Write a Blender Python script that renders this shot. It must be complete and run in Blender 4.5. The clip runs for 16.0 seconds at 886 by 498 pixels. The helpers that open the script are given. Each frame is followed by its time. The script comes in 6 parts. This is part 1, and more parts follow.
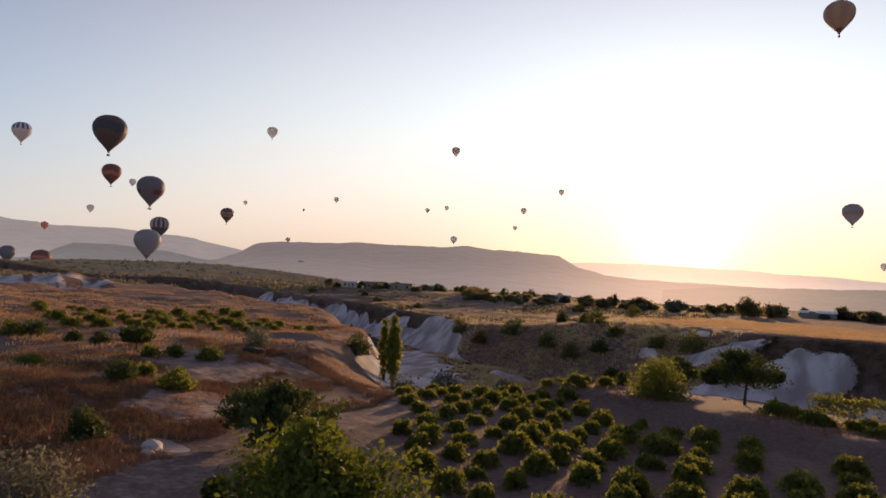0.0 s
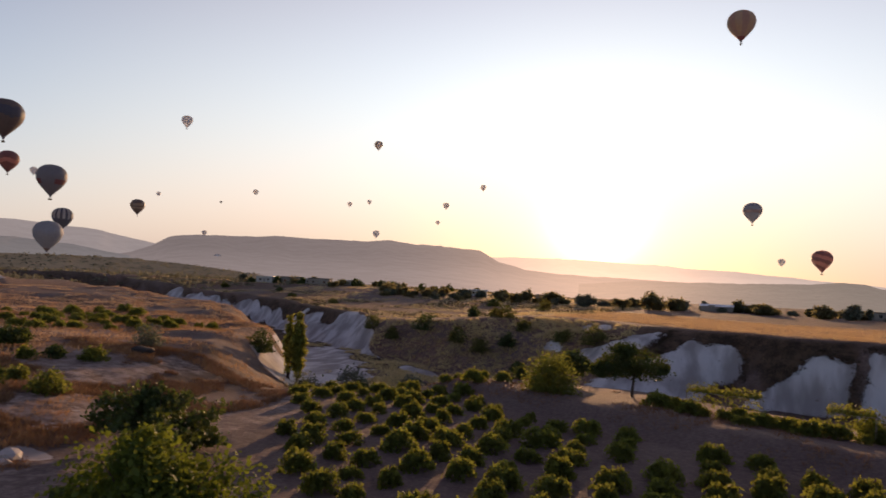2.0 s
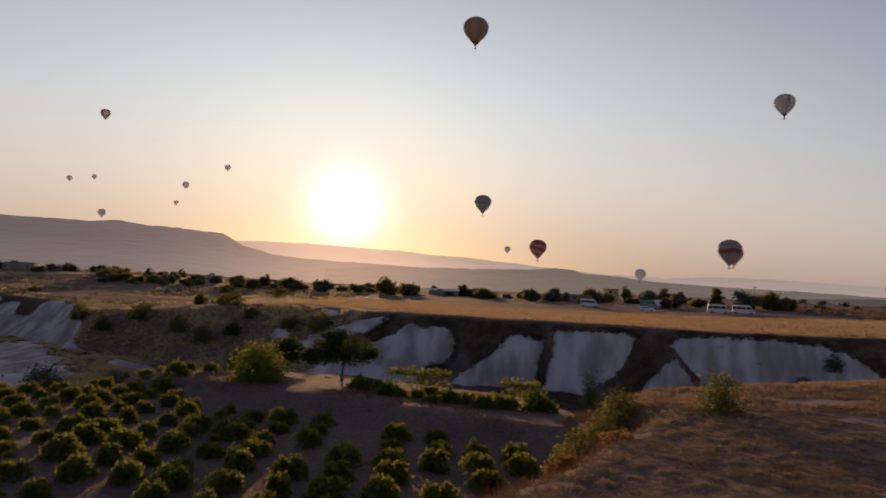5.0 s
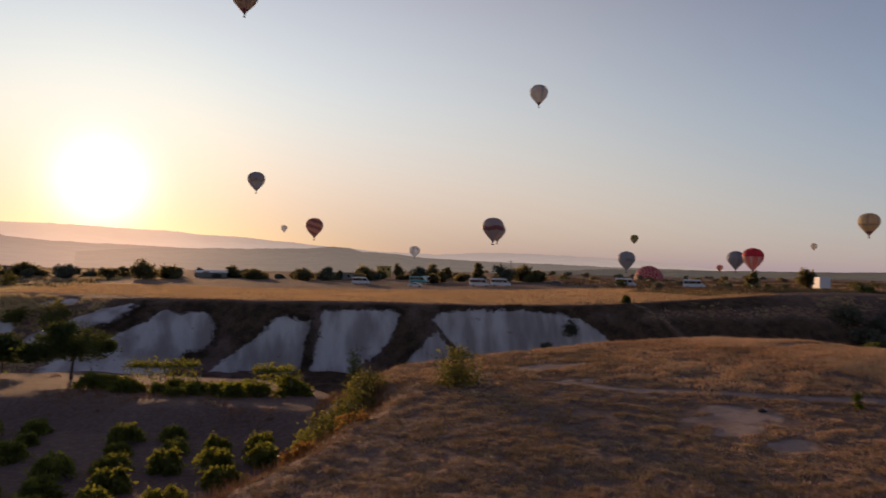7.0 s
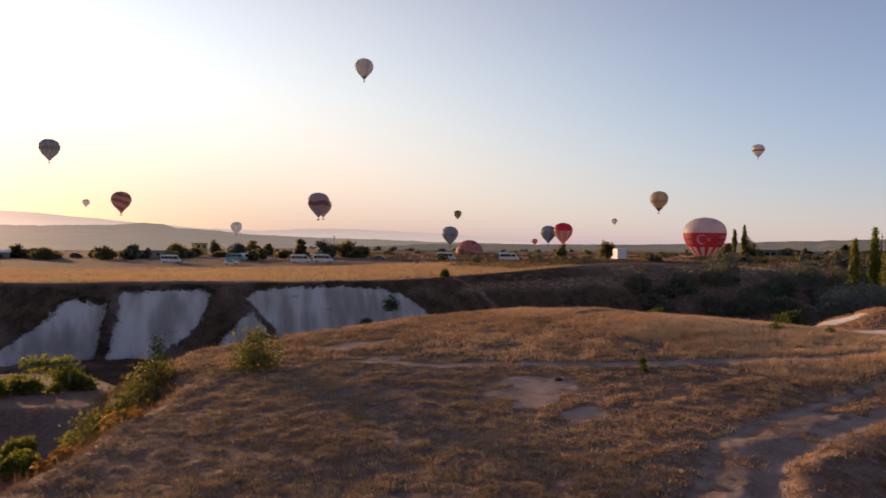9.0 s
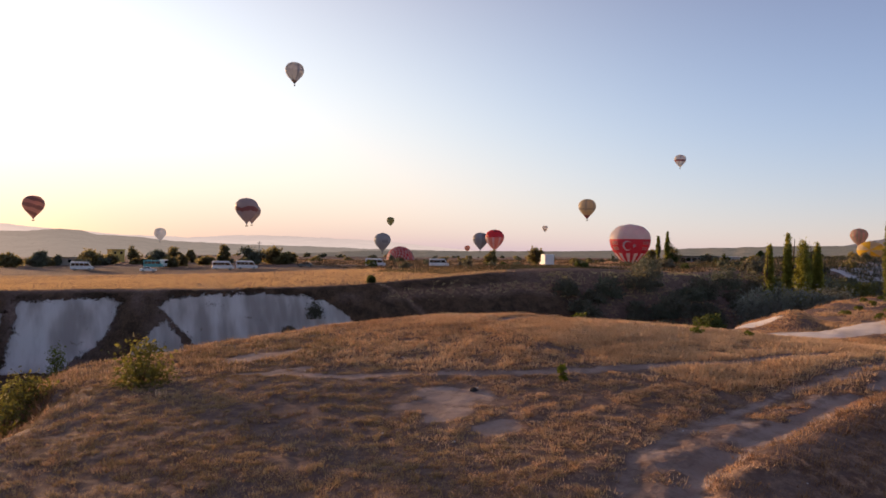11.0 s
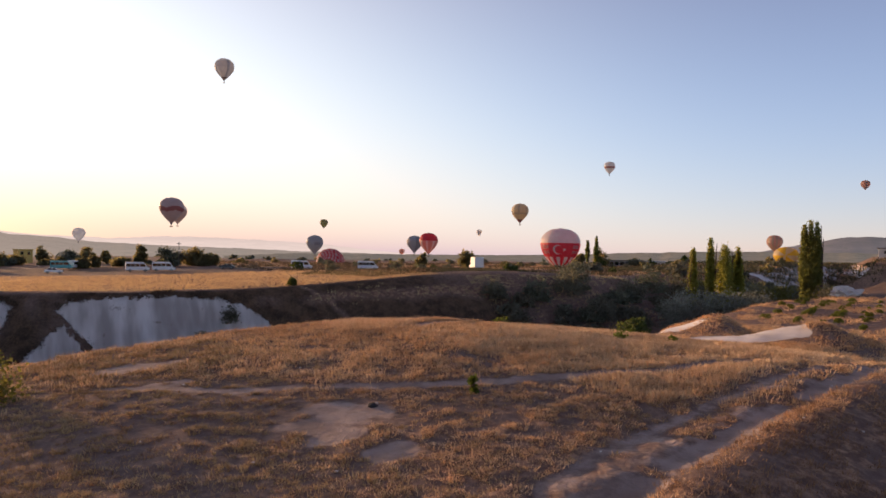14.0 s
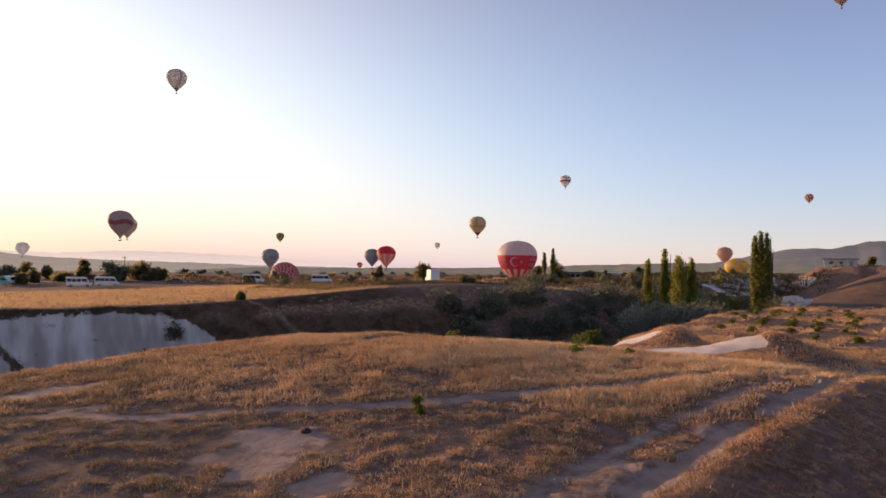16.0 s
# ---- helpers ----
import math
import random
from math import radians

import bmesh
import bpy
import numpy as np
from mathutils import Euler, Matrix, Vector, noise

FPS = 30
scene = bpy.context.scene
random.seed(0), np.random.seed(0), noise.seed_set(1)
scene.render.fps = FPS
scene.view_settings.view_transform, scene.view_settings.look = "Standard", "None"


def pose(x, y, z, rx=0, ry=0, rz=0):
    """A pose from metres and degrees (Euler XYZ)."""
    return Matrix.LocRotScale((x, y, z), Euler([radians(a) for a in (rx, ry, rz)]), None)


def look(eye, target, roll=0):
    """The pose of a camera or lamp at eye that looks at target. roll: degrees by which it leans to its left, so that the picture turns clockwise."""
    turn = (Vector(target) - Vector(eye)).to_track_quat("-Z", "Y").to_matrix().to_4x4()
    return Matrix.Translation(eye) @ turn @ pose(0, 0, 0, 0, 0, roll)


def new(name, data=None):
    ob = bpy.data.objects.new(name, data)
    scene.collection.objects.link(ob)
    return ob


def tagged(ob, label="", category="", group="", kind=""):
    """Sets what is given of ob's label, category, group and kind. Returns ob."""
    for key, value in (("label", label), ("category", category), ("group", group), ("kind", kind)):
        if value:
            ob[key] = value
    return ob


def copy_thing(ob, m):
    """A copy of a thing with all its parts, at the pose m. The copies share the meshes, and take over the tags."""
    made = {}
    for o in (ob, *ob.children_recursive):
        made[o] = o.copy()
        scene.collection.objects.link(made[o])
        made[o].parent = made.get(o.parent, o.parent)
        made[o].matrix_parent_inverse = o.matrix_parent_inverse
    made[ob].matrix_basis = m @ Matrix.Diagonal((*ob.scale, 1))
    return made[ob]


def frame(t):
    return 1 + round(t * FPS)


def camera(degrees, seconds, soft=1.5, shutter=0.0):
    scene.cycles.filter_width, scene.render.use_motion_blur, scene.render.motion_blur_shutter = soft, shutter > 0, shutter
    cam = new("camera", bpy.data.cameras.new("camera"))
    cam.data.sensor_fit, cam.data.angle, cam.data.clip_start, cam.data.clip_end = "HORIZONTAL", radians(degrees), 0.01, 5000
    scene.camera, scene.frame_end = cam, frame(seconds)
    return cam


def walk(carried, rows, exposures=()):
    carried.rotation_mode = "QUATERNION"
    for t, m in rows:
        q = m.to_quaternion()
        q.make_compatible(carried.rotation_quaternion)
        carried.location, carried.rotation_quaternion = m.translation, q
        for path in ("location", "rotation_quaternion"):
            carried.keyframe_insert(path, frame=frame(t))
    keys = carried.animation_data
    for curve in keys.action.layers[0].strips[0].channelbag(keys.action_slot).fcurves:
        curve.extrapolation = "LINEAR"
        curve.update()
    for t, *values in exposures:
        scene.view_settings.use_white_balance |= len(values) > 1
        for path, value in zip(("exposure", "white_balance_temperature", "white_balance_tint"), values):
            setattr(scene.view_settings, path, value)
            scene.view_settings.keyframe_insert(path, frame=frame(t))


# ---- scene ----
cam = camera(66.26, 16.0, soft=1.6, shutter=0.4)
# seconds, place of the lens, heading, tilt and lean in degrees
PATH = [
    (0.0, -0.00, -0.00, 12.00, 32.00, 2.82, 2.55), (0.5, 0.52, 0.33, 12.12, 31.21, 2.69, 2.37),
    (1.0, 1.13, 0.66, 12.20, 30.50, 2.75, 2.38), (1.5, 1.75, 0.94, 12.29, 29.07, 2.80, 2.45),
    (2.0, 2.34, 1.23, 12.39, 25.50, 2.63, 2.52), (2.5, 2.95, 1.50, 12.48, 22.67, 2.52, 2.80),
    (3.0, 3.61, 1.73, 12.55, 19.71, 2.49, 2.85), (3.2, 3.85, 1.79, 12.59, 18.28, 2.48, 2.95),
    (5.3, 6.51, 2.15, 12.98, 1.82, 2.23, 2.49), (5.5, 6.75, 2.27, 13.01, 0.00, 2.17, 2.47),
    (6.0, 7.37, 2.58, 13.05, -4.28, 2.08, 2.25), (6.5, 7.98, 2.83, 13.11, -8.49, 2.00, 1.71),
    (7.0, 8.53, 3.30, 13.13, -14.13, 1.08, 1.29), (7.5, 9.04, 3.70, 13.12, -17.88, 0.64, 1.04),
    (8.0, 9.59, 4.13, 13.10, -21.02, 0.55, 0.92), (8.5, 10.15, 4.60, 13.07, -24.95, -0.37, 0.96),
    (9.0, 10.68, 4.96, 13.05, -28.63, -0.72, 0.77), (9.5, 11.23, 5.36, 12.99, -31.15, -0.54, 0.72),
    (11.8, 13.87, 7.05, 12.74, -35.53, -0.03, 1.05), (12.0, 14.10, 7.19, 12.74, -36.01, -0.04, 1.16),
    (12.5, 14.68, 7.53, 12.70, -37.07, -0.02, 1.25), (13.0, 15.24, 7.87, 12.66, -38.00, 0.03, 1.48),
    (13.5, 15.80, 8.22, 12.59, -38.97, 0.15, 1.29), (14.0, 16.33, 8.55, 12.54, -39.73, 0.31, 1.16),
    (14.5, 16.85, 8.87, 12.51, -40.65, 0.46, 1.20), (15.0, 17.32, 9.17, 12.48, -41.48, 1.25, 1.06),
    (15.5, 17.79, 9.48, 12.45, -42.36, 1.40, 0.91), (16.0, 18.31, 9.85, 12.40, -43.22, 1.48, 0.84),
]
EXPOSURES = [(0.0, 0.06, 6500, 10), (3.0, -0.08, 6500, 10), (5.5, -0.60, 6500, 10), (7.0, -0.45, 6500, 10), (8.0, -0.14, 6500, 10), (9.0, 0.12, 6500, 10), (12.0, 0.40, 6500, 10), (16.0, 0.52, 6500, 10)]
walk(cam, [(t, pose(x, y, z, 90 + tilt, 0, turn) @ pose(0, 0, 0, 0, 0, lean)) for t, x, y, z, turn, tilt, lean in PATH], EXPOSURES)

# ---------------------------------------------------------------- sky and sun
SUN_AZ, SUN_EL = -12.7, 5.4  # degrees; azimuth from +Y towards +X
SUN_DIR = Vector((math.sin(radians(SUN_AZ)) * math.cos(radians(SUN_EL)), math.cos(radians(SUN_AZ)) * math.cos(radians(SUN_EL)), math.sin(radians(SUN_EL))))


class Nodes:
    """Short hand for building node trees."""

    def __init__(self, tree):
        self.tree = tree
        tree.nodes.clear()

    def add(self, kind, values=None, **attributes):
        n = self.tree.nodes.new(kind)
        for k, v in attributes.items():
            setattr(n, k, v)
        for k, v in (values or {}).items():
            self.set(n.inputs[k], v)
        return n

    def set(self, socket, v):
        if isinstance(v, bpy.types.NodeSocket):
            self.tree.links.new(v, socket)
        elif isinstance(v, (tuple, list)) and socket.type == "RGBA" and len(v) == 3:
            socket.default_value = (*v, 1)
        else:
            socket.default_value = v

    def math(self, op, a, b=0.0, clamp=False):
        n = self.add("ShaderNodeMath", operation=op, use_clamp=clamp)
        self.set(n.inputs[0], a), self.set(n.inputs[1], b)
        return n.outputs[0]

    def mix(self, fac, a, b, blend="MIX"):
        n = self.add("ShaderNodeMix", data_type="RGBA", blend_type=blend)
        self.set(n.inputs[0], fac), self.set(n.inputs[6], a), self.set(n.inputs[7], b)
        return n.outputs[2]

    def ramp(self, fac, lo, hi):
        n = self.add("ShaderNodeMapRange", {"Value": fac, "From Min": lo, "From Max": hi}, interpolation_type="SMOOTHSTEP")
        return n.outputs[0]

    def noise(self, vector, scale, detail=4.0, rough=0.55):
        return self.add("ShaderNodeTexNoise", {"Vector": vector, "Scale": scale, "Detail": detail, "Roughness": rough}).outputs["Fac"]


world = bpy.data.worlds.new("dawn_sky")
scene.world = world
world.use_nodes = True
w = Nodes(world.node_tree)
sky = w.add("ShaderNodeTexSky", sky_type="NISHITA", sun_disc=False, sun_elevation=radians(SUN_EL), sun_rotation=radians(SUN_AZ),
            altitude=1200, air_density=1.0, dust_density=0.8, ozone_density=1.5)
way = w.add("ShaderNodeVectorMath", {0: w.add("ShaderNodeTexCoord").outputs["Generated"]}, operation="NORMALIZE").outputs[0]
toward = w.add("ShaderNodeVectorMath", {0: way, 1: SUN_DIR}, operation="DOT_PRODUCT").outputs["Value"]
toward = w.math("MAXIMUM", toward, 0.0)
height = w.add("ShaderNodeSeparateXYZ", {0: way}).outputs["Z"]
up = w.math("MAXIMUM", height, 0.0)


def lit(colour, amount):
    n = w.add("ShaderNodeVectorMath", {0: colour, "Scale": amount}, operation="SCALE")
    return n.outputs[0]


def plus(a, b):
    return w.add("ShaderNodeVectorMath", {0: a, 1: b}, operation="ADD").outputs[0]


# the logarithm of the air's brightness, red, green and blue: it falls away from the sun and towards the zenith,
# the low air is warm, the far upper sky blue
low = w.math("POWER", w.math("SUBTRACT", 1.0, up), 7.5)
haze = w.math("POWER", w.math("SUBTRACT", 1.0, up), 25.0)
air = (-1.134, -0.540, -0.082)
for share, colour in ((up, (-2.30, -3.50, -3.25)), (w.math("POWER", toward, 2.0), (1.997, 1.685, 0.925)), (w.math("POWER", toward, 8.0), (-0.431, -0.122, 0.324)),
                      (w.math("POWER", toward, 30.0), (0.236, 0.134, -0.093)), (low, (0.303, -0.548, -0.984)), (w.math("MULTIPLY", low, w.math("POWER", toward, 3.0)), (-1.140, -2.159, -2.549)),
                      (w.math("MULTIPLY", haze, w.math("POWER", toward, 2.0)), (-1.975, -0.981, 0.954)), (w.math("POWER", toward, 300.0), (-0.55, -0.40, -0.10))):
    air = plus(air, lit(colour, share))
split = w.add("ShaderNodeSeparateXYZ", {0: air})
bright = w.add("ShaderNodeCombineXYZ", {k: w.math("EXPONENT", split.outputs[k]) for k in ("X", "Y", "Z")})
core = w.math("ADD", w.math("MULTIPLY", w.math("POWER", toward, 220.0), 0.22), w.math("MULTIPLY", w.math("POWER", toward, 900.0), 1.6))
clear = lit(sky.outputs[0], 0.05)
total = plus(plus(clear, bright.outputs[0]), lit((1.0, 0.93, 0.80), core))
w.add("ShaderNodeOutputWorld", {"Surface": w.add("ShaderNodeBackground", {"Color": total, "Strength": 1.0}).outputs[0]})

sun = new("sun", bpy.data.lights.new("sun", "SUN"))
sun.data.energy, sun.data.angle, sun.data.color = 4.9, radians(0.6), (1.0, 0.57, 0.285)
sun.matrix_world = look(SUN_DIR * 100, (0, 0, 0))

# ---------------------------------------------------------------- helpers of this scene
rng = np.random.default_rng(7)


def smooth(a, b, v):
    t = np.clip((np.asarray(v, float) - a) / (b - a), 0, 1)
    return t * t * (3 - 2 * t)


def value_noise(x, y, seed=0):
    xi, yi = np.floor(x).astype(np.int64), np.floor(y).astype(np.int64)
    u, v = x - xi, y - yi
    u, v = u * u * (3 - 2 * u), v * v * (3 - 2 * v)

    def lattice(i, j):
        h = (i * 374761393 + j * 668265263 + seed * 974634777) & 0xFFFFFFFF
        h = ((h ^ (h >> 13)) * 1274126177) & 0xFFFFFFFF
        return ((h ^ (h >> 16)) & 0xFFFF) / 32767.5 - 1

    a, b, c, d = lattice(xi, yi), lattice(xi + 1, yi), lattice(xi, yi + 1), lattice(xi + 1, yi + 1)
    return (a * (1 - u) + b * u) * (1 - v) + (c * (1 - u) + d * u) * v


def fbm(x, y, size, octaves=4, seed=0):
    x, y = np.asarray(x, float) / size, np.asarray(y, float) / size
    out, amp = 0.0, 1.0
    for k in range(octaves):
        out = out + amp * value_noise(x * 2**k + 17.3 * k, y * 2**k - 9.1 * k, seed + k)
        amp *= 0.5
    return out


def mesh_object(name, verts, faces, material, parent=None, label="", smooth_faces=False):
    me = bpy.data.meshes.new(name)
    me.from_pydata([tuple(map(float, p)) for p in verts], [], [tuple(map(int, p)) for p in faces])
    for m in material if isinstance(material, (list, tuple)) else [material]:
        me.materials.append(m)
    if smooth_faces:
        me.polygons.foreach_set("use_smooth", [True] * len(me.polygons))
    me.update()
    ob = new(name, me)
    ob.parent = parent
    return tagged(ob, label)


def part(name, bm, material, parent, label="", smooth_faces=False):
    me = bpy.data.meshes.new(name)
    bm.to_mesh(me)
    bm.free()
    for m in material if isinstance(material, (list, tuple)) else [material]:
        me.materials.append(m)
    if smooth_faces:
        me.polygons.foreach_set("use_smooth", [True] * len(me.polygons))
    ob = new(name, me)
    ob.parent = parent
    return tagged(ob, label)


def thing(name, m, label, category, group=""):
    ob = new(name)
    ob.empty_display_size = 0.3
    ob.matrix_basis = m
    return tagged(ob, label, category, group)


def box(bm, x0, y0, z0, x1, y1, z1, bevel=0.0, slot=0):
    made = bmesh.ops.create_cube(bm, size=1, matrix=Matrix.Translation(((x0 + x1) / 2, (y0 + y1) / 2, (z0 + z1) / 2)) @ Matrix.Diagonal((x1 - x0, y1 - y0, z1 - z0, 1)))
    verts = made["verts"]
    faces = {f for v in verts for f in v.link_faces}
    for f in faces:
        f.material_index = slot
    if bevel:
        edges = list({e for v in verts for e in v.link_edges})
        bmesh.ops.bevel(bm, geom=edges, offset=bevel, segments=2, affect="EDGES", profile=0.6)
    return bm


def tube(points, radii, sides=6):
    """Vertices and faces of a tapered tube along points."""
    verts, faces = [], []
    for i, (p, r) in enumerate(zip(points, radii)):
        p = Vector(p)
        ahead = Vector(points[min(i + 1, len(points) - 1)]) - Vector(points[max(i - 1, 0)])
        q = ahead.to_track_quat("Z", "X")
        for k in range(sides):
            a = 2 * math.pi * k / sides
            verts.append(p + q @ Vector((math.cos(a) * r, math.sin(a) * r, 0)))
        if i:
            for k in range(sides):
                faces.append(((i - 1) * sides + k, (i - 1) * sides + (k + 1) % sides, i * sides + (k + 1) % sides, i * sides + k))
    faces.append(tuple(range(len(verts) - sides, len(verts))))
    return verts, faces


def merged(pieces):
    verts, faces = [], []
    for v, f in pieces:
        base = len(verts)
        verts += list(v)
        faces += [tuple(base + i for i in q) for q in f]
    return verts, faces


def leaf_cloud(centres, size, spread=0.35, rnd=rng):
    """Folded leaves: two triangles each round the given centres."""
    n = len(centres)
    c = np.asarray(centres, float)
    a = rnd.normal(size=(n, 3))
    a /= np.linalg.norm(a, axis=1)[:, None]
    b = np.cross(a, rnd.normal(size=(n, 3)))
    b /= np.linalg.norm(b, axis=1)[:, None] + 1e-9
    s = size * (1 + spread * rnd.normal(size=(n, 1))).clip(0.5, 1.8)
    nrm = np.cross(a, b)
    tip, tail = c + a * s, c - a * s
    left, right = c + b * s * 0.62 + nrm * s * 0.25, c - b * s * 0.62 + nrm * s * 0.25
    verts = np.stack([tail, right, tip, left], 1).reshape(-1, 3)
    k = np.arange(n) * 4
    faces = np.concatenate([np.stack([k, k + 1, k + 2], 1), np.stack([k, k + 2, k + 3], 1)])
    return verts, faces


def fast_mesh(name, verts, tris, material, parent=None, label=""):
    """A triangle mesh from arrays."""
    me = bpy.data.meshes.new(name)
    verts, tris = np.asarray(verts, np.float32), np.asarray(tris, np.int32)
    me.vertices.add(len(verts))
    me.vertices.foreach_set("co", verts.ravel())
    me.loops.add(tris.size)
    me.loops.foreach_set("vertex_index", tris.ravel())
    me.polygons.add(len(tris))
    me.polygons.foreach_set("loop_start", np.arange(len(tris), dtype=np.int32) * 3)
    me.update(calc_edges=True)
    me.materials.append(material)
    ob = new(name, me)
    ob.parent = parent
    return tagged(ob, label)

# ---------------------------------------------------------------- materials
def material(name):
    m = bpy.data.materials.new(name)
    m.use_nodes = True
    return m, Nodes(m.node_tree)


def finish(n, colour, rough=0.8, metal=0.0, bump=None, strength=0.3, distance=0.02, through_light=0.0, through_colour=None, spec=0.3):
    bsdf = n.add("ShaderNodeBsdfPrincipled", {"Base Color": colour, "Roughness": rough, "Metallic": metal, "Specular IOR Level": spec})
    if bump is not None:
        n.set(bsdf.inputs["Normal"], n.add("ShaderNodeBump", {"Height": bump, "Strength": strength, "Distance": distance}).outputs[0])
    out = bsdf.outputs[0]
    if through_light:
        thin = n.add("ShaderNodeBsdfTranslucent", {"Color": through_colour if through_colour is not None else colour})
        out = n.add("ShaderNodeMixShader", {0: through_light, 1: out, 2: thin.outputs[0]}).outputs[0]
    n.add("ShaderNodeOutputMaterial", {"Surface": out})


def plain(name, colour, rough=0.6, metal=0.0, vary=0.12, scale=6.0, spec=0.3):
    m, n = material(name)
    p = n.add("ShaderNodeTexCoord").outputs["Object"]
    f = n.noise(p, scale, 5)
    c = n.mix(f, tuple(v * (1 - vary) for v in colour), tuple(min(1, v * (1 + vary)) for v in colour))
    finish(n, c, rough, metal, n.noise(p, scale * 6, 3), 0.15, 0.01, spec=spec)
    return m


def leaf_material(name, dark, light, through_colour, share=0.45):
    m, n = material(name)
    r = n.add("ShaderNodeNewGeometry").outputs["Random Per Island"]
    o = n.add("ShaderNodeObjectInfo").outputs["Random"]
    c = n.mix(r, dark, light)
    c = n.mix(n.math("MULTIPLY", o, 0.35), c, tuple(v * 0.6 for v in dark))
    finish(n, c, 0.65, through_light=share, through_colour=n.mix(r, through_colour, tuple(v * 0.7 for v in through_colour)))
    return m


def grass_material(name, a, b, c, share=0.18):
    m, n = material(name)
    r = n.add("ShaderNodeNewGeometry").outputs["Random Per Island"]
    p = n.add("ShaderNodeNewGeometry").outputs["Position"]
    patch = n.ramp(n.noise(p, 0.12, 3), 0.35, 0.65)
    col = n.mix(patch, n.mix(r, a, b), n.mix(r, b, c))
    finish(n, col, 0.8, through_light=share, through_colour=n.mix(r, b, c))
    return m


VINE_LEAF = leaf_material("vine_leaf", (0.07, 0.095, 0.022), (0.165, 0.19, 0.042), (0.30, 0.32, 0.05), 0.5)
TREE_LEAF = leaf_material("tree_leaf", (0.035, 0.06, 0.02), (0.08, 0.115, 0.035), (0.14, 0.17, 0.03), 0.35)
# lighter, browner leaf: the haze over distant trees is mixed into its colour
HAZED_ROAD_LEAF = leaf_material("hazed_road_leaf", (0.08, 0.09, 0.05), (0.16, 0.165, 0.09), (0.36, 0.31, 0.13), 0.6)
BRIGHT_LEAF = leaf_material("walnut_leaf", (0.05, 0.085, 0.015), (0.115, 0.16, 0.025), (0.21, 0.25, 0.025), 0.42)
POPLAR_LEAF = leaf_material("poplar_leaf", (0.07, 0.10, 0.02), (0.15, 0.18, 0.035), (0.32, 0.34, 0.05), 0.5)
VALLEY_LEAF = leaf_material("valley_poplar_leaf", (0.10, 0.12, 0.04), (0.21, 0.23, 0.075), (0.36, 0.36, 0.08), 0.5)
OLIVE_LEAF = leaf_material("olive_leaf", (0.11, 0.125, 0.09), (0.20, 0.22, 0.16), (0.20, 0.21, 0.12), 0.35)
BRUSH_LEAF = leaf_material("brush_leaf", (0.10, 0.10, 0.075), (0.21, 0.21, 0.155), (0.24, 0.23, 0.14), 0.38)
AUTUMN_LEAF = leaf_material("bright_poplar_leaf", (0.16, 0.18, 0.035), (0.32, 0.33, 0.075), (0.48, 0.46, 0.08), 0.5)
RUST_LEAF = leaf_material("rusty_leaf", (0.22, 0.11, 0.03), (0.42, 0.22, 0.06), (0.45, 0.25, 0.06), 0.4)
SILVER_LEAF = leaf_material("silver_leaf", (0.20, 0.215, 0.175), (0.36, 0.38, 0.32), (0.32, 0.33, 0.24), 0.35)
SHRUB_LEAF = leaf_material("shrub_leaf", (0.08, 0.09, 0.03), (0.17, 0.17, 0.055), (0.24, 0.23, 0.05), 0.45)
DRY_GRASS = grass_material("dry_grass", (0.40, 0.228, 0.12), (0.64, 0.40, 0.21), (0.82, 0.565, 0.32), 0.15)
TUFT_GRASS = grass_material("brown_tuft_grass", (0.20, 0.115, 0.066), (0.37, 0.222, 0.125), (0.55, 0.355, 0.20), 0.08)
SLOPE_GRASS = grass_material("slope_grass", (0.40, 0.32, 0.15), (0.60, 0.48, 0.24), (0.76, 0.62, 0.34), 0.5)
PALE_GRASS = grass_material("pale_dry_grass", (0.50, 0.31, 0.17), (0.70, 0.47, 0.27), (0.85, 0.62, 0.38), 0.15)
SCRUB_GRASS = grass_material("scrub_grass", (0.06, 0.042, 0.025), (0.14, 0.10, 0.055), (0.24, 0.16, 0.085))
OLIVE_GRASS = grass_material("olive_dry_grass", (0.24, 0.165, 0.08), (0.42, 0.29, 0.145), (0.60, 0.43, 0.22), 0.1)
# browner and darker than dry_grass: some of the bank's shade is coloured in
SHADED_BANK_GRASS = grass_material("bank_grass", (0.16, 0.092, 0.052), (0.31, 0.185, 0.10), (0.48, 0.30, 0.17), 0.10)
EDGE_SCRUB = grass_material("edge_scrub", (0.035, 0.03, 0.02), (0.08, 0.06, 0.04), (0.13, 0.095, 0.06))
OLIVE_SCRUB = grass_material("olive_scrub", (0.06, 0.06, 0.03), (0.11, 0.10, 0.05), (0.17, 0.14, 0.07))
STUBBLE = grass_material("stubble", (0.42, 0.27, 0.13), (0.58, 0.39, 0.20), (0.70, 0.50, 0.27), 0.5)
RUST_GRASS = grass_material("gold_rust_grass", (0.24, 0.125, 0.055), (0.42, 0.235, 0.105), (0.58, 0.35, 0.17), 0.35)
RED_GRASS = grass_material("rusty_grass", (0.16, 0.085, 0.042), (0.28, 0.155, 0.078), (0.40, 0.24, 0.125), 0.1)
BARK = plain("bark", (0.10, 0.075, 0.055), 0.9, vary=0.4, scale=9)
STEEL = plain("steel", (0.35, 0.35, 0.36), 0.4, 0.8)
RUBBER = plain("rubber", (0.02, 0.02, 0.02), 0.8)
WICKER = plain("wicker", (0.16, 0.09, 0.04), 0.85, vary=0.35, scale=30)
WHITE_PAINT = plain("white_paint", (0.75, 0.76, 0.78), 0.35, vary=0.06, spec=0.5)
BLUE_PAINT = plain("teal_paint", (0.10, 0.38, 0.40), 0.4, vary=0.08, spec=0.5)
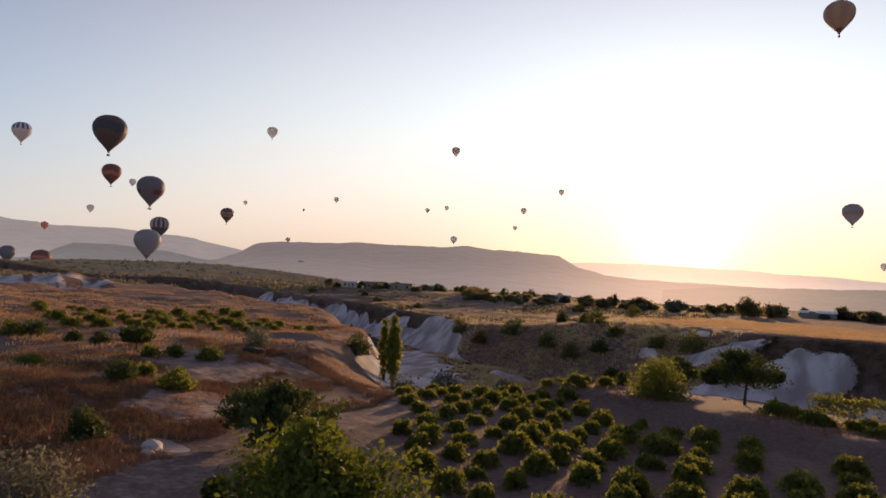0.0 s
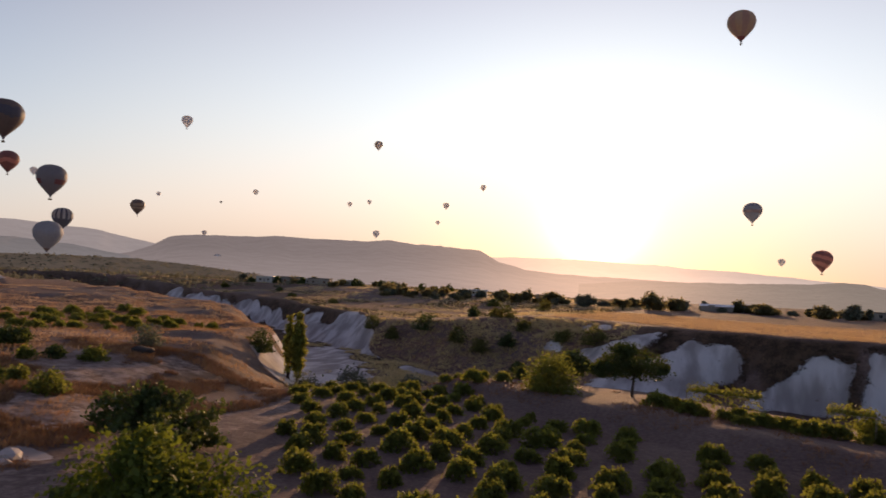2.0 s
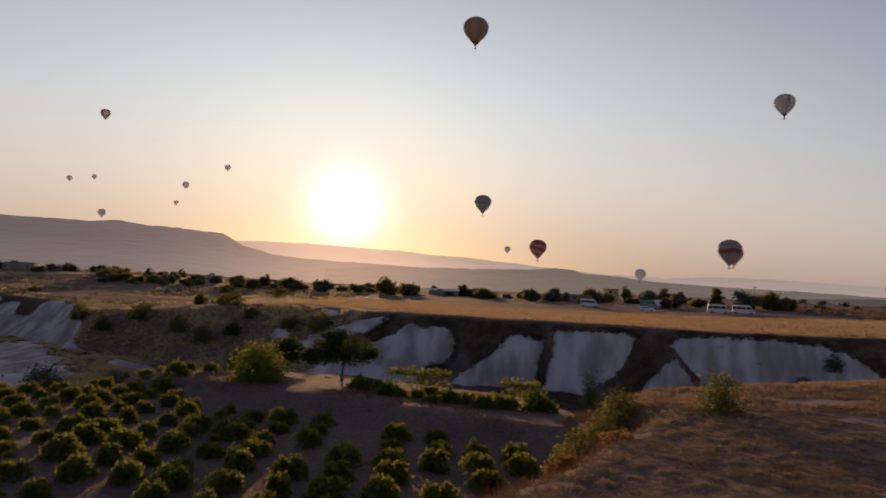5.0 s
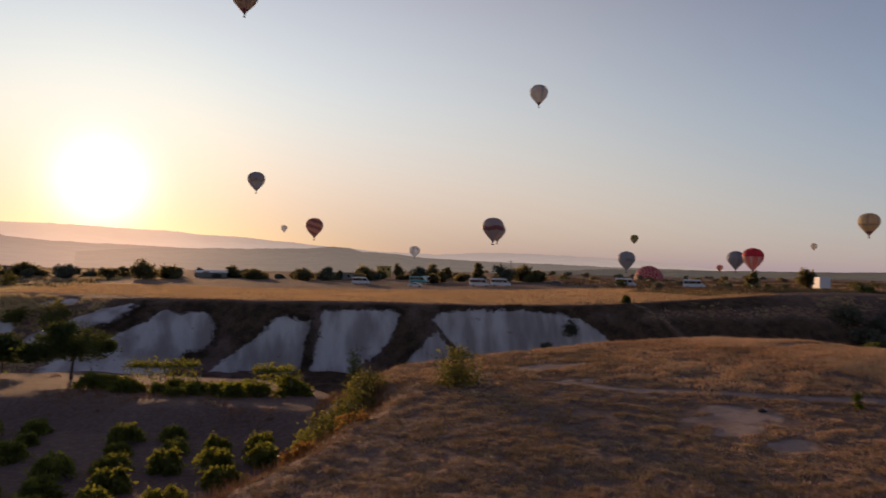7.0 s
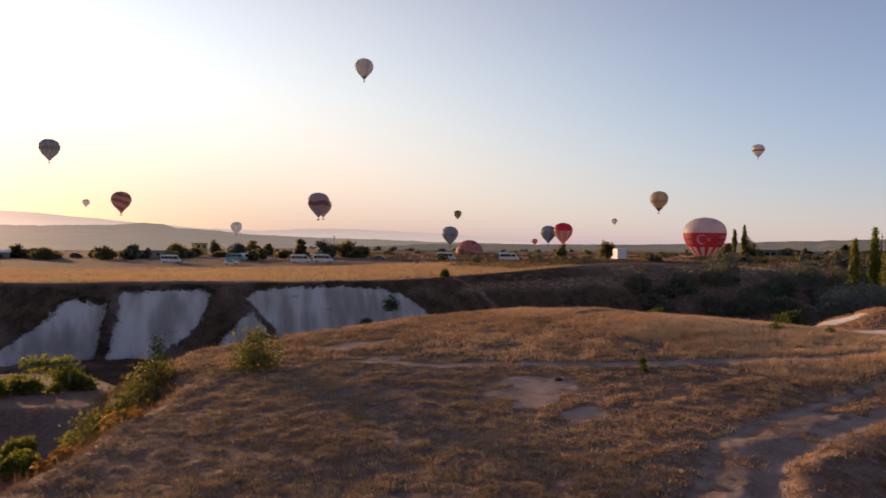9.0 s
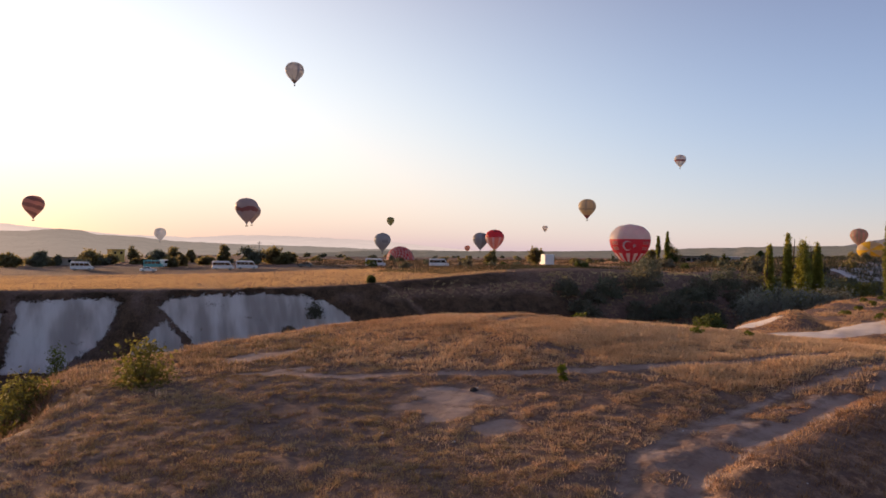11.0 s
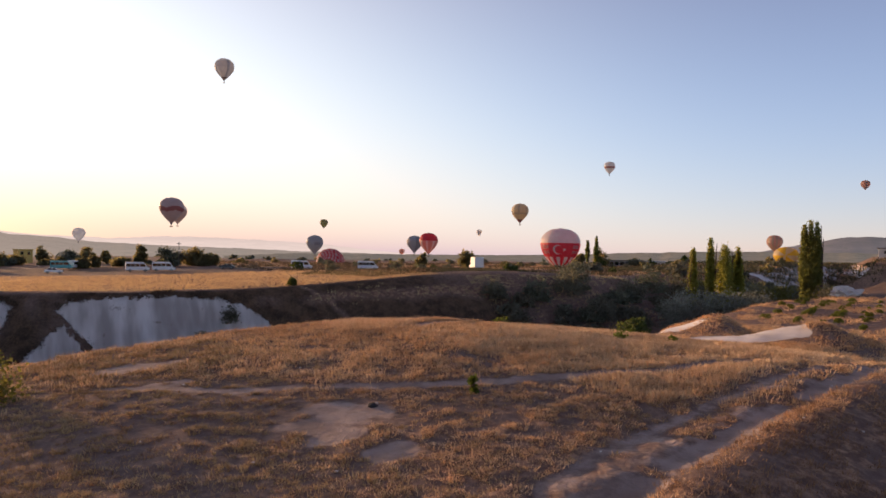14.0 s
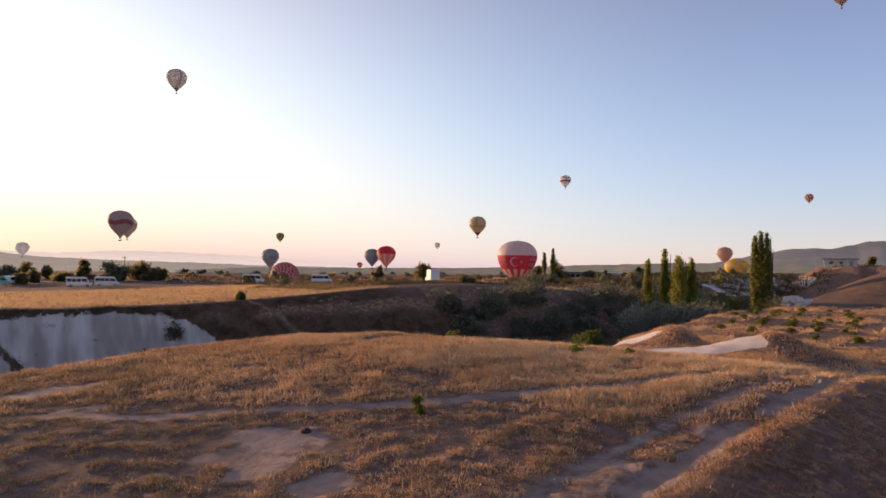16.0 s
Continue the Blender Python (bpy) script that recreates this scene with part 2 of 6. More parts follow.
RUBBER_PAINT = plain("grey_paint", (0.06, 0.065, 0.07), 0.35, vary=0.08, spec=0.5)
PLASTER = plain("plaster", (0.52, 0.50, 0.46), 0.9, vary=0.18, scale=1.2)
STONE_WALL = plain("stone_wall", (0.33, 0.29, 0.24), 0.9, vary=0.3, scale=2.5)
ROOF_SHEET = plain("roof_sheet", (0.70, 0.71, 0.73), 0.45, vary=0.1)
YELLOW_PLASTER = plain("yellow_plaster", (0.62, 0.46, 0.14), 0.9, vary=0.15, scale=1.2)
DARK_ROOF = plain("dark_roof", (0.10, 0.085, 0.075), 0.8, vary=0.25)
POST_WOOD = plain("grey_wood", (0.30, 0.27, 0.23), 0.9, vary=0.3, scale=14)


def glass_material():
    m, n = material("tinted_glass")
    finish(n, (0.015, 0.02, 0.025), 0.08, spec=0.8)
    return m


GLASS = glass_material()


def lamp_glass():
    m, n = material("lamp_glass")
    finish(n, (0.8, 0.78, 0.72), 0.15, spec=0.7)
    return m


LAMP = lamp_glass()


def ground_material():
    """Earth, dry grass, pale tuff and trodden soil, mixed by the sheet's own layers."""
    m, n = material("ground")
    p = n.add("ShaderNodeNewGeometry").outputs["Position"]
    tuff = n.add("ShaderNodeAttribute", attribute_name="tuff").outputs["Fac"]
    straw = n.add("ShaderNodeAttribute", attribute_name="straw").outputs["Fac"]
    bare = n.add("ShaderNodeAttribute", attribute_name="bare").outputs["Fac"]
    dark = n.add("ShaderNodeAttribute", attribute_name="scrub").outputs["Fac"]
    fine, mid, broad = n.noise(p, 3.0, 6, 0.65), n.noise(p, 0.45, 5, 0.6), n.noise(p, 0.05, 4)
    earth = n.mix(mid, (0.125, 0.090, 0.078), (0.22, 0.162, 0.14))
    earth = n.mix(n.ramp(fine, 0.35, 0.75), earth, (0.25, 0.185, 0.155))
    clod = n.noise(p, 1.6, 5, 0.7)
    strawy = n.mix(n.ramp(fine, 0.3, 0.7), (0.26, 0.16, 0.11), (0.48, 0.32, 0.215))
    strawy = n.mix(n.math("MULTIPLY", n.ramp(broad, 0.4, 0.65), 0.5), strawy, (0.33, 0.20, 0.12))
    # soil between tufts, darkened further to paint in the tufts' shadows
    strawy = n.mix(n.math("MULTIPLY", n.ramp(clod, 0.40, 0.58), 0.85), strawy, (0.125, 0.082, 0.066))
    trod = n.mix(n.ramp(mid, 0.3, 0.7), (0.27, 0.205, 0.175), (0.43, 0.345, 0.30))
    trod = n.mix(n.math("MULTIPLY", n.ramp(clod, 0.5, 0.66), 0.35), trod, (0.20, 0.145, 0.11))
    scrubby = n.mix(n.ramp(n.math("ADD", n.math("MULTIPLY", fine, 0.35), n.math("MULTIPLY", mid, 0.65)), 0.35, 0.65), (0.05, 0.036, 0.026), (0.15, 0.10, 0.065))
    stretched = n.add("ShaderNodeMapping", {"Vector": p, "Scale": (1.0, 0.5, 0.16)}).outputs[0]
    streak = n.noise(stretched, 0.30, 3, 0.5)
    rill = n.noise(stretched, 1.5, 3, 0.6)
    chalk = n.mix(n.ramp(streak, 0.35, 0.65), (0.38, 0.345, 0.325), (0.71, 0.685, 0.665))
    chalk = n.mix(n.math("MULTIPLY", n.ramp(rill, 0.52, 0.75), 0.22), chalk, (0.42, 0.36, 0.31))
    spots = n.noise(p, 0.55, 5, 0.65)
    chalk = n.mix(n.math("MULTIPLY", n.ramp(spots, 0.62, 0.72), 0.7), chalk, (0.17, 0.13, 0.10))
    ragged = n.math("MULTIPLY", n.math("SUBTRACT", n.noise(p, 0.6, 8, 0.75), 0.5), 1.0)
    tuff = n.ramp(n.math("ADD", tuff, ragged), 0.46, 0.54)
    worn = n.math("MULTIPLY", n.math("SUBTRACT", n.noise(p, 0.9, 7, 0.72), 0.5), 1.3)
    bare = n.ramp(n.math("ADD", bare, worn), 0.32, 0.72)
    c = n.mix(straw, earth, strawy)
    c = n.mix(dark, c, scrubby)
    c = n.mix(bare, c, trod)
    c = n.mix(tuff, c, chalk)
    relief = n.math("ADD", n.math("MULTIPLY", fine, 0.5), mid)
    relief = n.math("MULTIPLY", relief, n.math("SUBTRACT", 1.0, n.math("MULTIPLY", tuff, 0.8)))
    finish(n, c, 0.95, bump=relief, strength=0.75, distance=0.35, spec=0.1)
    return m


GROUND = ground_material()

# ---------------------------------------------------------------- the lie of the land
# the two brinks of the dry valley, as y over x: the plateau's brink beyond it, and the near bank
BRINK_X = [-600, -260, -200, -165, -132, -103, -84, -62, -46, -20, -4, 18, 36, 68, 90, 125, 170, 230, 400]
BRINK_Y = [360, 245, 222, 212, 186, 172, 156, 148, 160, 145, 136, 132, 127, 114, 111, 104, 112, 118, 140]
BRINK_W = [14, 14, 12, 12, 13, 14, 13, 18, 46, 40, 14, 9, 9, 11, 24, 30, 26, 24, 24]
BANK_X = [-600, -260, -200, -150, -113, -80, -66, -52, -45, -34, -22, -12, 2, 12, 17, 29, 44, 52, 64, 90, 140, 200, 400]
BANK_Y = [300, 198, 176, 156, 132, 100, 76, 60, 58, 68, 86, 92, 86, 78, 60, 62, 60, 50, 46, 54, 60, 64, 80]
BANK_W = [13, 13, 13, 13, 13, 14, 24, 26, 26, 22, 15, 13, 13, 13, 13, 13, 13, 13, 13, 13, 13, 13, 13]
MOUND_Y = [-60, 0, 22, 30, 33, 37, 40, 44, 47, 55, 66, 80]
MOUND_X = [-10, -7, -1.5, 2, 3.5, 5.7, 7.5, 9.5, 10.7, 12.5, 14.5, 17]

# place, bearing, height, spread to the left and right; where the chalk lies bare: across from, to, along from, to
HUMPS = ((80.4, 43.1, 62.0, 2.5, 4.2, 3.0, -9.5, -0.2, -2.0, 2.5), (76.0, 32.0, 68.5, 2.4, 6.0, 6.0, -10.5, 0.4, -3.0, 1.6))


def hump_axes(x, y, cx, cy, az):
    """Across (to the right) and along the line of sight from the walk."""
    c, q = math.cos(radians(az)), math.sin(radians(az))
    return (x - cx) * c - (y - cy) * q, (x - cx) * q + (y - cy) * c


def ground_parts(x, y):
    x, y = np.asarray(x, float), np.asarray(y, float)
    rough = fbm(x, y, 14, 5, 3)
    # plateau beyond the valley
    plateau = 5.3 + 2.0 * smooth(40, 120, x) + 1.8 * np.exp(-((x - 112) ** 2 + (y - 116) ** 2) / 900)
    plateau = plateau - 3.6 * smooth(-30, -90, x) * (1 - smooth(170, 300, y)) + 0.25 * fbm(x, y, 60, 3, 11)
    plateau = plateau + 3.2 * smooth(225, 285, x) * smooth(190, 150, y)
    plateau = plateau - 0.6 * smooth(140, 300, y) + 2.2 * smooth(-90, -200, x) * smooth(230, 300, y)
    # beyond the road the land falls away into a wide valley, less so towards the right
    reach = np.hypot(x, y)
    plateau = plateau - (34 - 26 * smooth(10, 45, np.degrees(np.arctan2(x, y)))) * smooth(430, 950, reach) * smooth(-70, -48, np.degrees(np.arctan2(x, np.maximum(y, 1))))
    plateau = plateau + 14 * smooth(-38, -60, np.degrees(np.arctan2(x, np.maximum(y, 1)))) * smooth(250, 1100, reach)
    # near side: vineyard floor, terrace, grassy mound, left slope
    vineyard = 0.7 - 0.02 * (y - 40) + 0.10 * fbm(x, y, 9, 3, 5)
    run = y + 0.45 * x
    step = smooth(54.5, 60.5, run + 0.7 * fbm(x, y, 8, 2, 8)) * smooth(-40, -28, x)
    terrace = 1.65 + 0.012 * np.clip(x, -30, 30) - 0.085 * np.clip(run - 61, 0, 40)
    near = vineyard * (1 - step) + terrace * step
    off = -34 + 0.0 * y - 8 * smooth(30, 60, y) - x + 2.5 * fbm(x, y, 16, 3, 21)
    left = 3.2 + 0.8 * fbm(x, y, 26, 4, 31) + 0.28 * fbm(x, y, 7, 3, 33) + 0.014 * np.clip(-x - 60, 0, 200) - 1.2 * smooth(60, 95, y)
    k = smooth(0, 20, off)
    near = near * (1 - k) + left * k
    mound = 5.5 + 0.03 * (np.minimum(x, 52) - 30) + 0.26 * fbm(x, y, 22, 4, 41) + 1.2 * np.exp(-(((x - 49) / np.where(x > 49, 12.5, 18)) ** 2) - ((y - 48) / np.where(y > 48, 16, 34)) ** 2)
    mound = mound - 1.7 * smooth(56, 80, x) + 0.012 * np.clip(x - 85, 0, 300) + 0.5 * smooth(86, 108, x)
    mx = np.interp(y, MOUND_Y, MOUND_X)
    d = x - mx + 1.2 * fbm(x, y, 7, 3, 51)
    k = smooth(-1, 7.5, d)
    near = near * (1 - k) + mound * k
    # small bank beyond the track
    tr = track_offset(x, y)
    near = near + 0.10 * smooth(0.5, 1.2, -tr) * smooth(16, 26, x) * (1 - smooth(60, 80, x)) - 0.34 * np.clip(-tr - 1.6, 0, 12) * smooth(16, 25, x) * (1 - 0.6 * smooth(60, 90, x)) - 0.12 * np.exp(-(tr / 0.6) ** 2) * smooth(14, 20, x) - 0.10 * np.exp(-((tr - 2.4) / 0.8) ** 2) * smooth(20, 28, x)
    # humps beside the right-hand field, their flanks cut down to the chalk
    for cx, cy, az, h, wl, wr, *_ in HUMPS:
        u, v = hump_axes(x, y, cx, cy, az)
        near = near + h * np.exp(-((np.abs(u) / np.where(u < 0, wl, wr)) ** np.where(u < 0, 1.25, 1.8)) - (v / 4.2) ** 2) * (1 + 0.10 * fbm(x, y, 3, 3, 88))
    near = near + 6.6 * np.exp(-(((x - 186) / 19) ** 2) - ((y - 47) / 13) ** 2)
    brink = np.interp(x, BRINK_X, BRINK_Y) + 2.2 * fbm(x, y, 24, 4, 61)
    for cx, wd, amount, top, slant in ((6.0, 5.0, 2.6, 131, 0.7), (37.0, 4.2, 2.4, 126, 0.7), (-22, 4, 3, 145, 0), (-84, 5, 6, 156, 0)):
        brink = brink - amount * np.exp(-(((x - cx - slant * (y - top)) / wd) ** 2))
    brink = brink + (2.6 * (np.abs(fbm(x, y * 0.6, 17, 4, 66)) - 0.35) + 1.6 * fbm(x, y, 7, 3, 68)) * smooth(-62, -78, x)
    width = np.interp(x, BRINK_X, BRINK_W)
    bank = np.interp(x, BANK_X, BANK_Y) + 2.5 * fbm(x, y, 20, 3, 71)
    floor = -6.5 + 1.0 * fbm(x, y, 18, 4, 81) + 6.5 * smooth(95, 150, x)
    s_far = np.clip((y - (brink - width)) / width, -1, 2)
    wide = np.interp(x, BANK_X, BANK_W)
    s_near = np.clip((bank + wide - 3 - y) / wide, -1, 2)
    kf = smooth(0, 1, s_far)
    kn = smooth(0, 1, s_near)
    z = floor * (1 - kf) + plateau * kf
    z = z * (1 - kn) + near * kn
    u, v = hump_axes(x, y, -262, 143, -61.5)
    z = z + smooth(1.1, 0.6, np.hypot(u / 17, v / 80)) * (2.6 * fbm(x, y, 11, 4, 98) - 1.6)
    # broken chalk knoll at the head of the far-left gully
    u, v = hump_axes(x, y, -283, 154, -61.4)
    z = z + 4.6 * np.exp(-(np.abs(u / 19) ** 3) - np.abs(v / 24) ** 3) * (1 + 0.5 * fbm(x, y, 12, 4, 94))
    # farm hill beyond the right-hand valley
    farm = smooth(1.3, 0.75, np.hypot((x - 340) / 58, (y - 78) / 40) + 0.12 * fbm(x, y, 22, 3, 97))
    z = z * (1 - farm) + np.maximum(z, 14.6) * farm
    z = z + (0.07 * smooth(-0.45, 0.55, clumps(x, y)) + 0.015 * fbm(x, y, 0.5, 2, 95)) * kn * (1 - smooth(60, 110, np.hypot(x - 9, y - 4))) * smooth(1, 5, d) * smooth(0.2, 1.0, np.abs(tr)) * (1 - 0.9 * worn(x, y)) * (0.3 + 0.7 * smooth(0.3, 1.2, np.abs(footpath(x, y))))
    z = z + 0.10 * rough * (1 - smooth(150, 600, y)) + 0.3 * fbm(x, y, 9, 3, 91) * kf * (1 - kf) * 2.2
    return z, kf, kn, s_far, d, off, tr


TRACK_X = [14, 20, 27, 31.5, 35.5, 40.4, 45, 53, 61.6, 76, 110]
TRACK_Y = [6.6, 11.6, 16.6, 19.6, 20.4, 20.9, 21.1, 21.5, 22.4, 23.6, 22]


def duller(x, y):
    """Share of darker olive-brown grass on the mound's left side; it also stands in for tuft shade."""
    return smooth(4, -4, x - 31 - 0.2 * (y - 34) + 4 * fbm(x, y, 6, 3, 241))


def clumps(x, y):
    """Where the mound's dry grass gathers in low cushions."""
    return 0.9 * fbm(x, y, 0.85, 3, 201) + 0.4 * fbm(x, y, 5, 2, 206)


PATCHES = ((30.3, 32.1, 2.7, 1.9), (29.2, 30.0, 1.4, 0.9), (29.8, 27.2, 1.4, 1.0), (27.2, 47.3, 2.4, 1.3), (47, 47.2, 3.4, 1.0), (52, 45.5, 3.2, 0.8), (27.0, 41.8, 1.6, 0.6))


def worn(x, y):
    """Share of trodden earth in the mound's bare patches."""
    out = np.zeros_like(x)
    for cx, cy, rx, ry in PATCHES:
        out = np.maximum(out, smooth(1.25, 0.65, np.hypot((x - cx) / rx, (y - cy) / ry) + 0.35 * fbm(x, y, 2.2, 4, 121)))
    return out


def footpath(x, y):
    return y - np.interp(x, [20, 26.5, 28.8, 31.6, 33.7, 36.5, 39.5, 43.4, 47.5, 56, 66], [46, 41.6, 38.6, 37.3, 35.1, 33.0, 31.4, 30.2, 28.4, 26.4, 25])


def track_offset(x, y):
    return y - np.interp(x, TRACK_X, TRACK_Y)


def ground(x, y):
    return ground_parts(x, y)[0]


# outlines of the chalk faces: x and height
CHALK_FACES = (
    ((-20, -1.6), (-16.2, -0.2), (-14.5, 1.0), (-12.3, 1.5), (-9.6, 3.6), (-7.2, 2.7), (-5.1, 3.0), (-2.3, 2.6), (-0.9, 1.0), (-1.0, -1.8), (-3.0, -3.5), (-5.2, -3.2), (-6.6, -5), (-8, -8), (-26, -8), (-25, -4)),
    ((-19, 1.6), (-17.3, 2.6), (-16.1, 3.8), (-14.2, 4.2), (-15.6, 2.9), (-18, 1.2)),
    ((9.0, 2.3), (10.9, 2.9), (13.6, 2.0), (15.7, 2.0), (15.3, 0.0), (14.4, -2.3), (14.0, -5), (13.5, -8), (-3, -8), (-0.4, -5.4), (3.7, -2.6), (7.2, -0.4)),
    ((17.8, 3.7), (23.5, 4.0), (29.6, 4.1), (31.7, 3.6), (30.2, 0.5), (27.6, -2.9), (24.5, -4.7), (21, -8), (14.8, -8), (15.4, -5.6), (16.6, -1.4), (17.5, 1.4)),
    ((36.4, 3.2), (38.9, 4.2), (44.7, 4.6), (50.8, 4.8), (55, 4.6), (58.9, 4.3), (62.4, 3.2), (64.8, 0.9), (67, -2), (70, -8), (42, -8), (40.3, -1.6), (38.2, 0.7), (37.4, 2.2)),
    ((36.9, 0.4), (34.8, -1.4), (32.5, -3.4), (30, -6.5), (40.5, -7), (39.3, -2.0), (37.6, 0.2)),
)


def depth_within(outline, x, z):
    """Signed distance to a closed outline, positive inside it."""
    near, odd = np.full(x.shape, 1e9), np.zeros(x.shape, bool)
    lo, hi = min(p[0] for p in outline) - 3, max(p[0] for p in outline) + 3
    pick = (x > lo) & (x < hi)
    px, pz = x[pick], z[pick]
    d, o = np.full(px.shape, 1e9), np.zeros(px.shape, bool)
    for (ax, az), (bx, bz) in zip(outline, outline[1:] + outline[:1]):
        ex, ez = bx - ax, bz - az
        t = np.clip(((px - ax) * ex + (pz - az) * ez) / (ex * ex + ez * ez), 0, 1)
        d = np.minimum(d, np.hypot(px - ax - t * ex, pz - az - t * ez))
        o ^= ((az > pz) != (bz > pz)) & (px < ax + (pz - az) * ex / (ez if ez else 1e-9))
    near[pick], odd[pick] = d, o
    return np.where(odd, near, -near)


def ground_layers(x, y):
    z, kf, kn, s, d, off, tr = ground_parts(x, y)
    n1, n2, n3 = fbm(x, y, 6, 5, 101), fbm(x, y, 30, 4, 111), fbm(x, y, 2.2, 4, 121)
    on_mound = smooth(2, 6, d) * kn
    straw = np.clip(on_mound * smooth(-1.3, -0.5, n1 + 0.4 * n2), 0, 1) * (1 - 0.45 * duller(x, y))
    straw = straw * (0.35 + 0.65 * smooth(-0.4, 0.35, clumps(x, y)))
    straw = np.maximum(straw, kn * smooth(2, 10, off) * smooth(-0.7, 0.2, n1 + n2))
    field = smooth(0.985, 0.999, kf) * smooth(-60, -30, x - 0.25 * (y - 160)) * (1 - smooth(58, 90, y - np.interp(x, BRINK_X, BRINK_Y) + 6 * n2)) * (1 - smooth(95, 125, x))
    straw = np.maximum(straw, field)
    straw = np.maximum(straw, kf * smooth(-0.6, 0.3, n2) * 0.8)
    straw = np.maximum(straw, 0.6 * smooth(0.97, 0.999, kf) * smooth(92, 112, x) * smooth(-0.7, 0.1, n2 + 0.5 * n1))
    straw = np.maximum(straw, 0.9 * kn * smooth(-62, -80, x) * smooth(-0.8, 0.0, n2 + 0.4 * n1))
    # chalk faces: pieces of the plateau's brink, outlined over x and height
    face = np.zeros_like(straw)
    for outline in CHALK_FACES:
        face = np.maximum(face, np.clip(0.5 + depth_within(outline, x, z) / 3.0, 0, 1))
    face = face * smooth(0.0, 0.05, s) * smooth(1.1, 0.97, s)
    for top0, foot0, top1, foot1, hi, lo in ((-129, -125, -98, -77, 0.78, 0), (-262, -256, -127, -124, 0.8, 0), (240, 236, 320, 322, 0.97, 0.40)):
        x0, x1 = foot0 + (top0 - foot0) * s, foot1 + (top1 - foot1) * s
        face = np.maximum(face, smooth(-1.5, 1.5, x - x0) * smooth(1.5, -1.5, x - x1) * smooth(-0.05, 0.05, s - lo) * smooth(0.10, -0.10, s - hi - 0.30 * fbm(x, y * 0.5, 11, 4, 67)))
    ramp = np.abs(s - 0.42 - 0.024 * (x + 31))
    face = np.maximum(face, smooth(0.09, 0.05, ramp + 0.03 * n3) * smooth(-33, -31, x) * smooth(-14, -17, x))
    for cx, cs, rx, rs in ((-36, 0.55, 2.2, 0.05), (-27, 0.83, 1.8, 0.04), (-31, 0.80, 1.2, 0.04)):
        face = np.maximum(face, smooth(1.15, 0.8, np.hypot((x - cx) / rx, (s - cs) / rs) + 0.3 * n3))
    tuff = face * (1 - kn)
    tuff = np.maximum(tuff, (1 - kn) * smooth(1.1, 0.8, np.hypot((x + 62) / 5, (y - 126) / 4) + 0.3 * n1))
    for cx, cy, r, q in ((-43.5, 37, 3.0, 0.42), (-42.0, 31.5, 2.6, 0.42), (-47.5, 43, 2.6, 0.4), (-38, 28, 1.6, 0.7)):
        tuff = np.maximum(tuff, q * smooth(1.1, 0.75, np.hypot(x - cx, (y - cy) * 1.8) / r + 0.55 * n1 + 0.3 * n3))
    u, v = hump_axes(x, y, -262, 143, -61.5)
    tuff = np.maximum(tuff, smooth(1.1, 0.6, np.hypot(u / 17, v / 80)) * smooth(0.25, -0.2, fbm(x, y, 11, 4, 98) + 0.3 * n3) * 0.8)
    u, v = hump_axes(x, y, -283, 154, -61.4)
    tuff = np.maximum(tuff, 0.9 * smooth(22, 18, np.abs(u)) * smooth(-34, -28, v) * smooth(2, -3, v + 4 * n2) * smooth(0.55, 0.0, fbm(x, y, 10, 4, 93)))
    # washed-out chalk along the valley's floor
    t = np.clip(((x + 100) * 32 + (y - 146) * -50) / 3524, 0, 1)
    wash = np.hypot(x + 100 - 32 * t, y - 146 + 50 * t)
    tuff = np.maximum(tuff, 0.9 * smooth(11, 7, wash + 4.5 * n1 + 1.5 * n3) * smooth(2.0, 0.5, z))
    # white cliff under the farm hill
    tuff = np.maximum(tuff, smooth(236, 242, x) * smooth(350, 340, x) * smooth(96, 101, y) * smooth(150, 142, y) * smooth(6.4, 7.3, z + 0.5 * n1) * smooth(11.4, 10.4, z + 0.5 * n1))
    for cx, cy, az, h, wl, wr, u0, u1, v0, v1 in HUMPS:
        u, v = hump_axes(x, y, cx, cy, az)
        tuff = np.maximum(tuff, smooth(u0, u0 + 1.5, u + 0.5 * n3) * smooth(u1, u1 - 2.2, u + 0.5 * v + 0.6 * n3) * smooth(v0 - 0.6, v0 + 0.8, v + 0.4 * n3 - 0.22 * u) * smooth(v1 + 1, v1, v) * 0.85)
    for cx, cy, az, h, wl, wr, *_ in HUMPS:
        u, v = hump_axes(x, y, cx, cy, az)
        flank = smooth(1.2, 0.6, np.hypot((u - 2.4) / 4.2, (v + 1) / 4.5) + 0.3 * n3)
        straw = straw * (1 - 0.6 * flank)
    bare = np.exp(-((tr / 0.62) ** 4)) * smooth(14, 20, x) * smooth(-1.1, -0.2, n3)
    gap = np.interp(x, [30, 45, 65, 90], [2.3, 2.5, 1.6, 1.2])
    bare = np.maximum(bare, 0.6 * np.exp(-(((tr - gap) / 0.6) ** 2)) * smooth(18, 26, x))
    bare = np.maximum(bare, 0.54 * smooth(-0.7, -0.2, tr) * smooth(gap + 1.0, gap + 0.2, tr) * smooth(18, 26, x) * smooth(-0.9, 0.3, n1 + n3))
    path = footpath(x, y)
    bare = np.maximum(bare, 0.8 * np.exp(-((path / 0.8) ** 2)) * smooth(20, 27, x) * (1 - smooth(56, 66, x)) * smooth(-0.9, 0.2, n3 + 0.3))
    bare = np.maximum(bare, 0.95 * worn(x, y) * (0.35 + 0.65 * smooth(-0.75, 0.15, n3 + 0.6 * n1 + 0.2)))
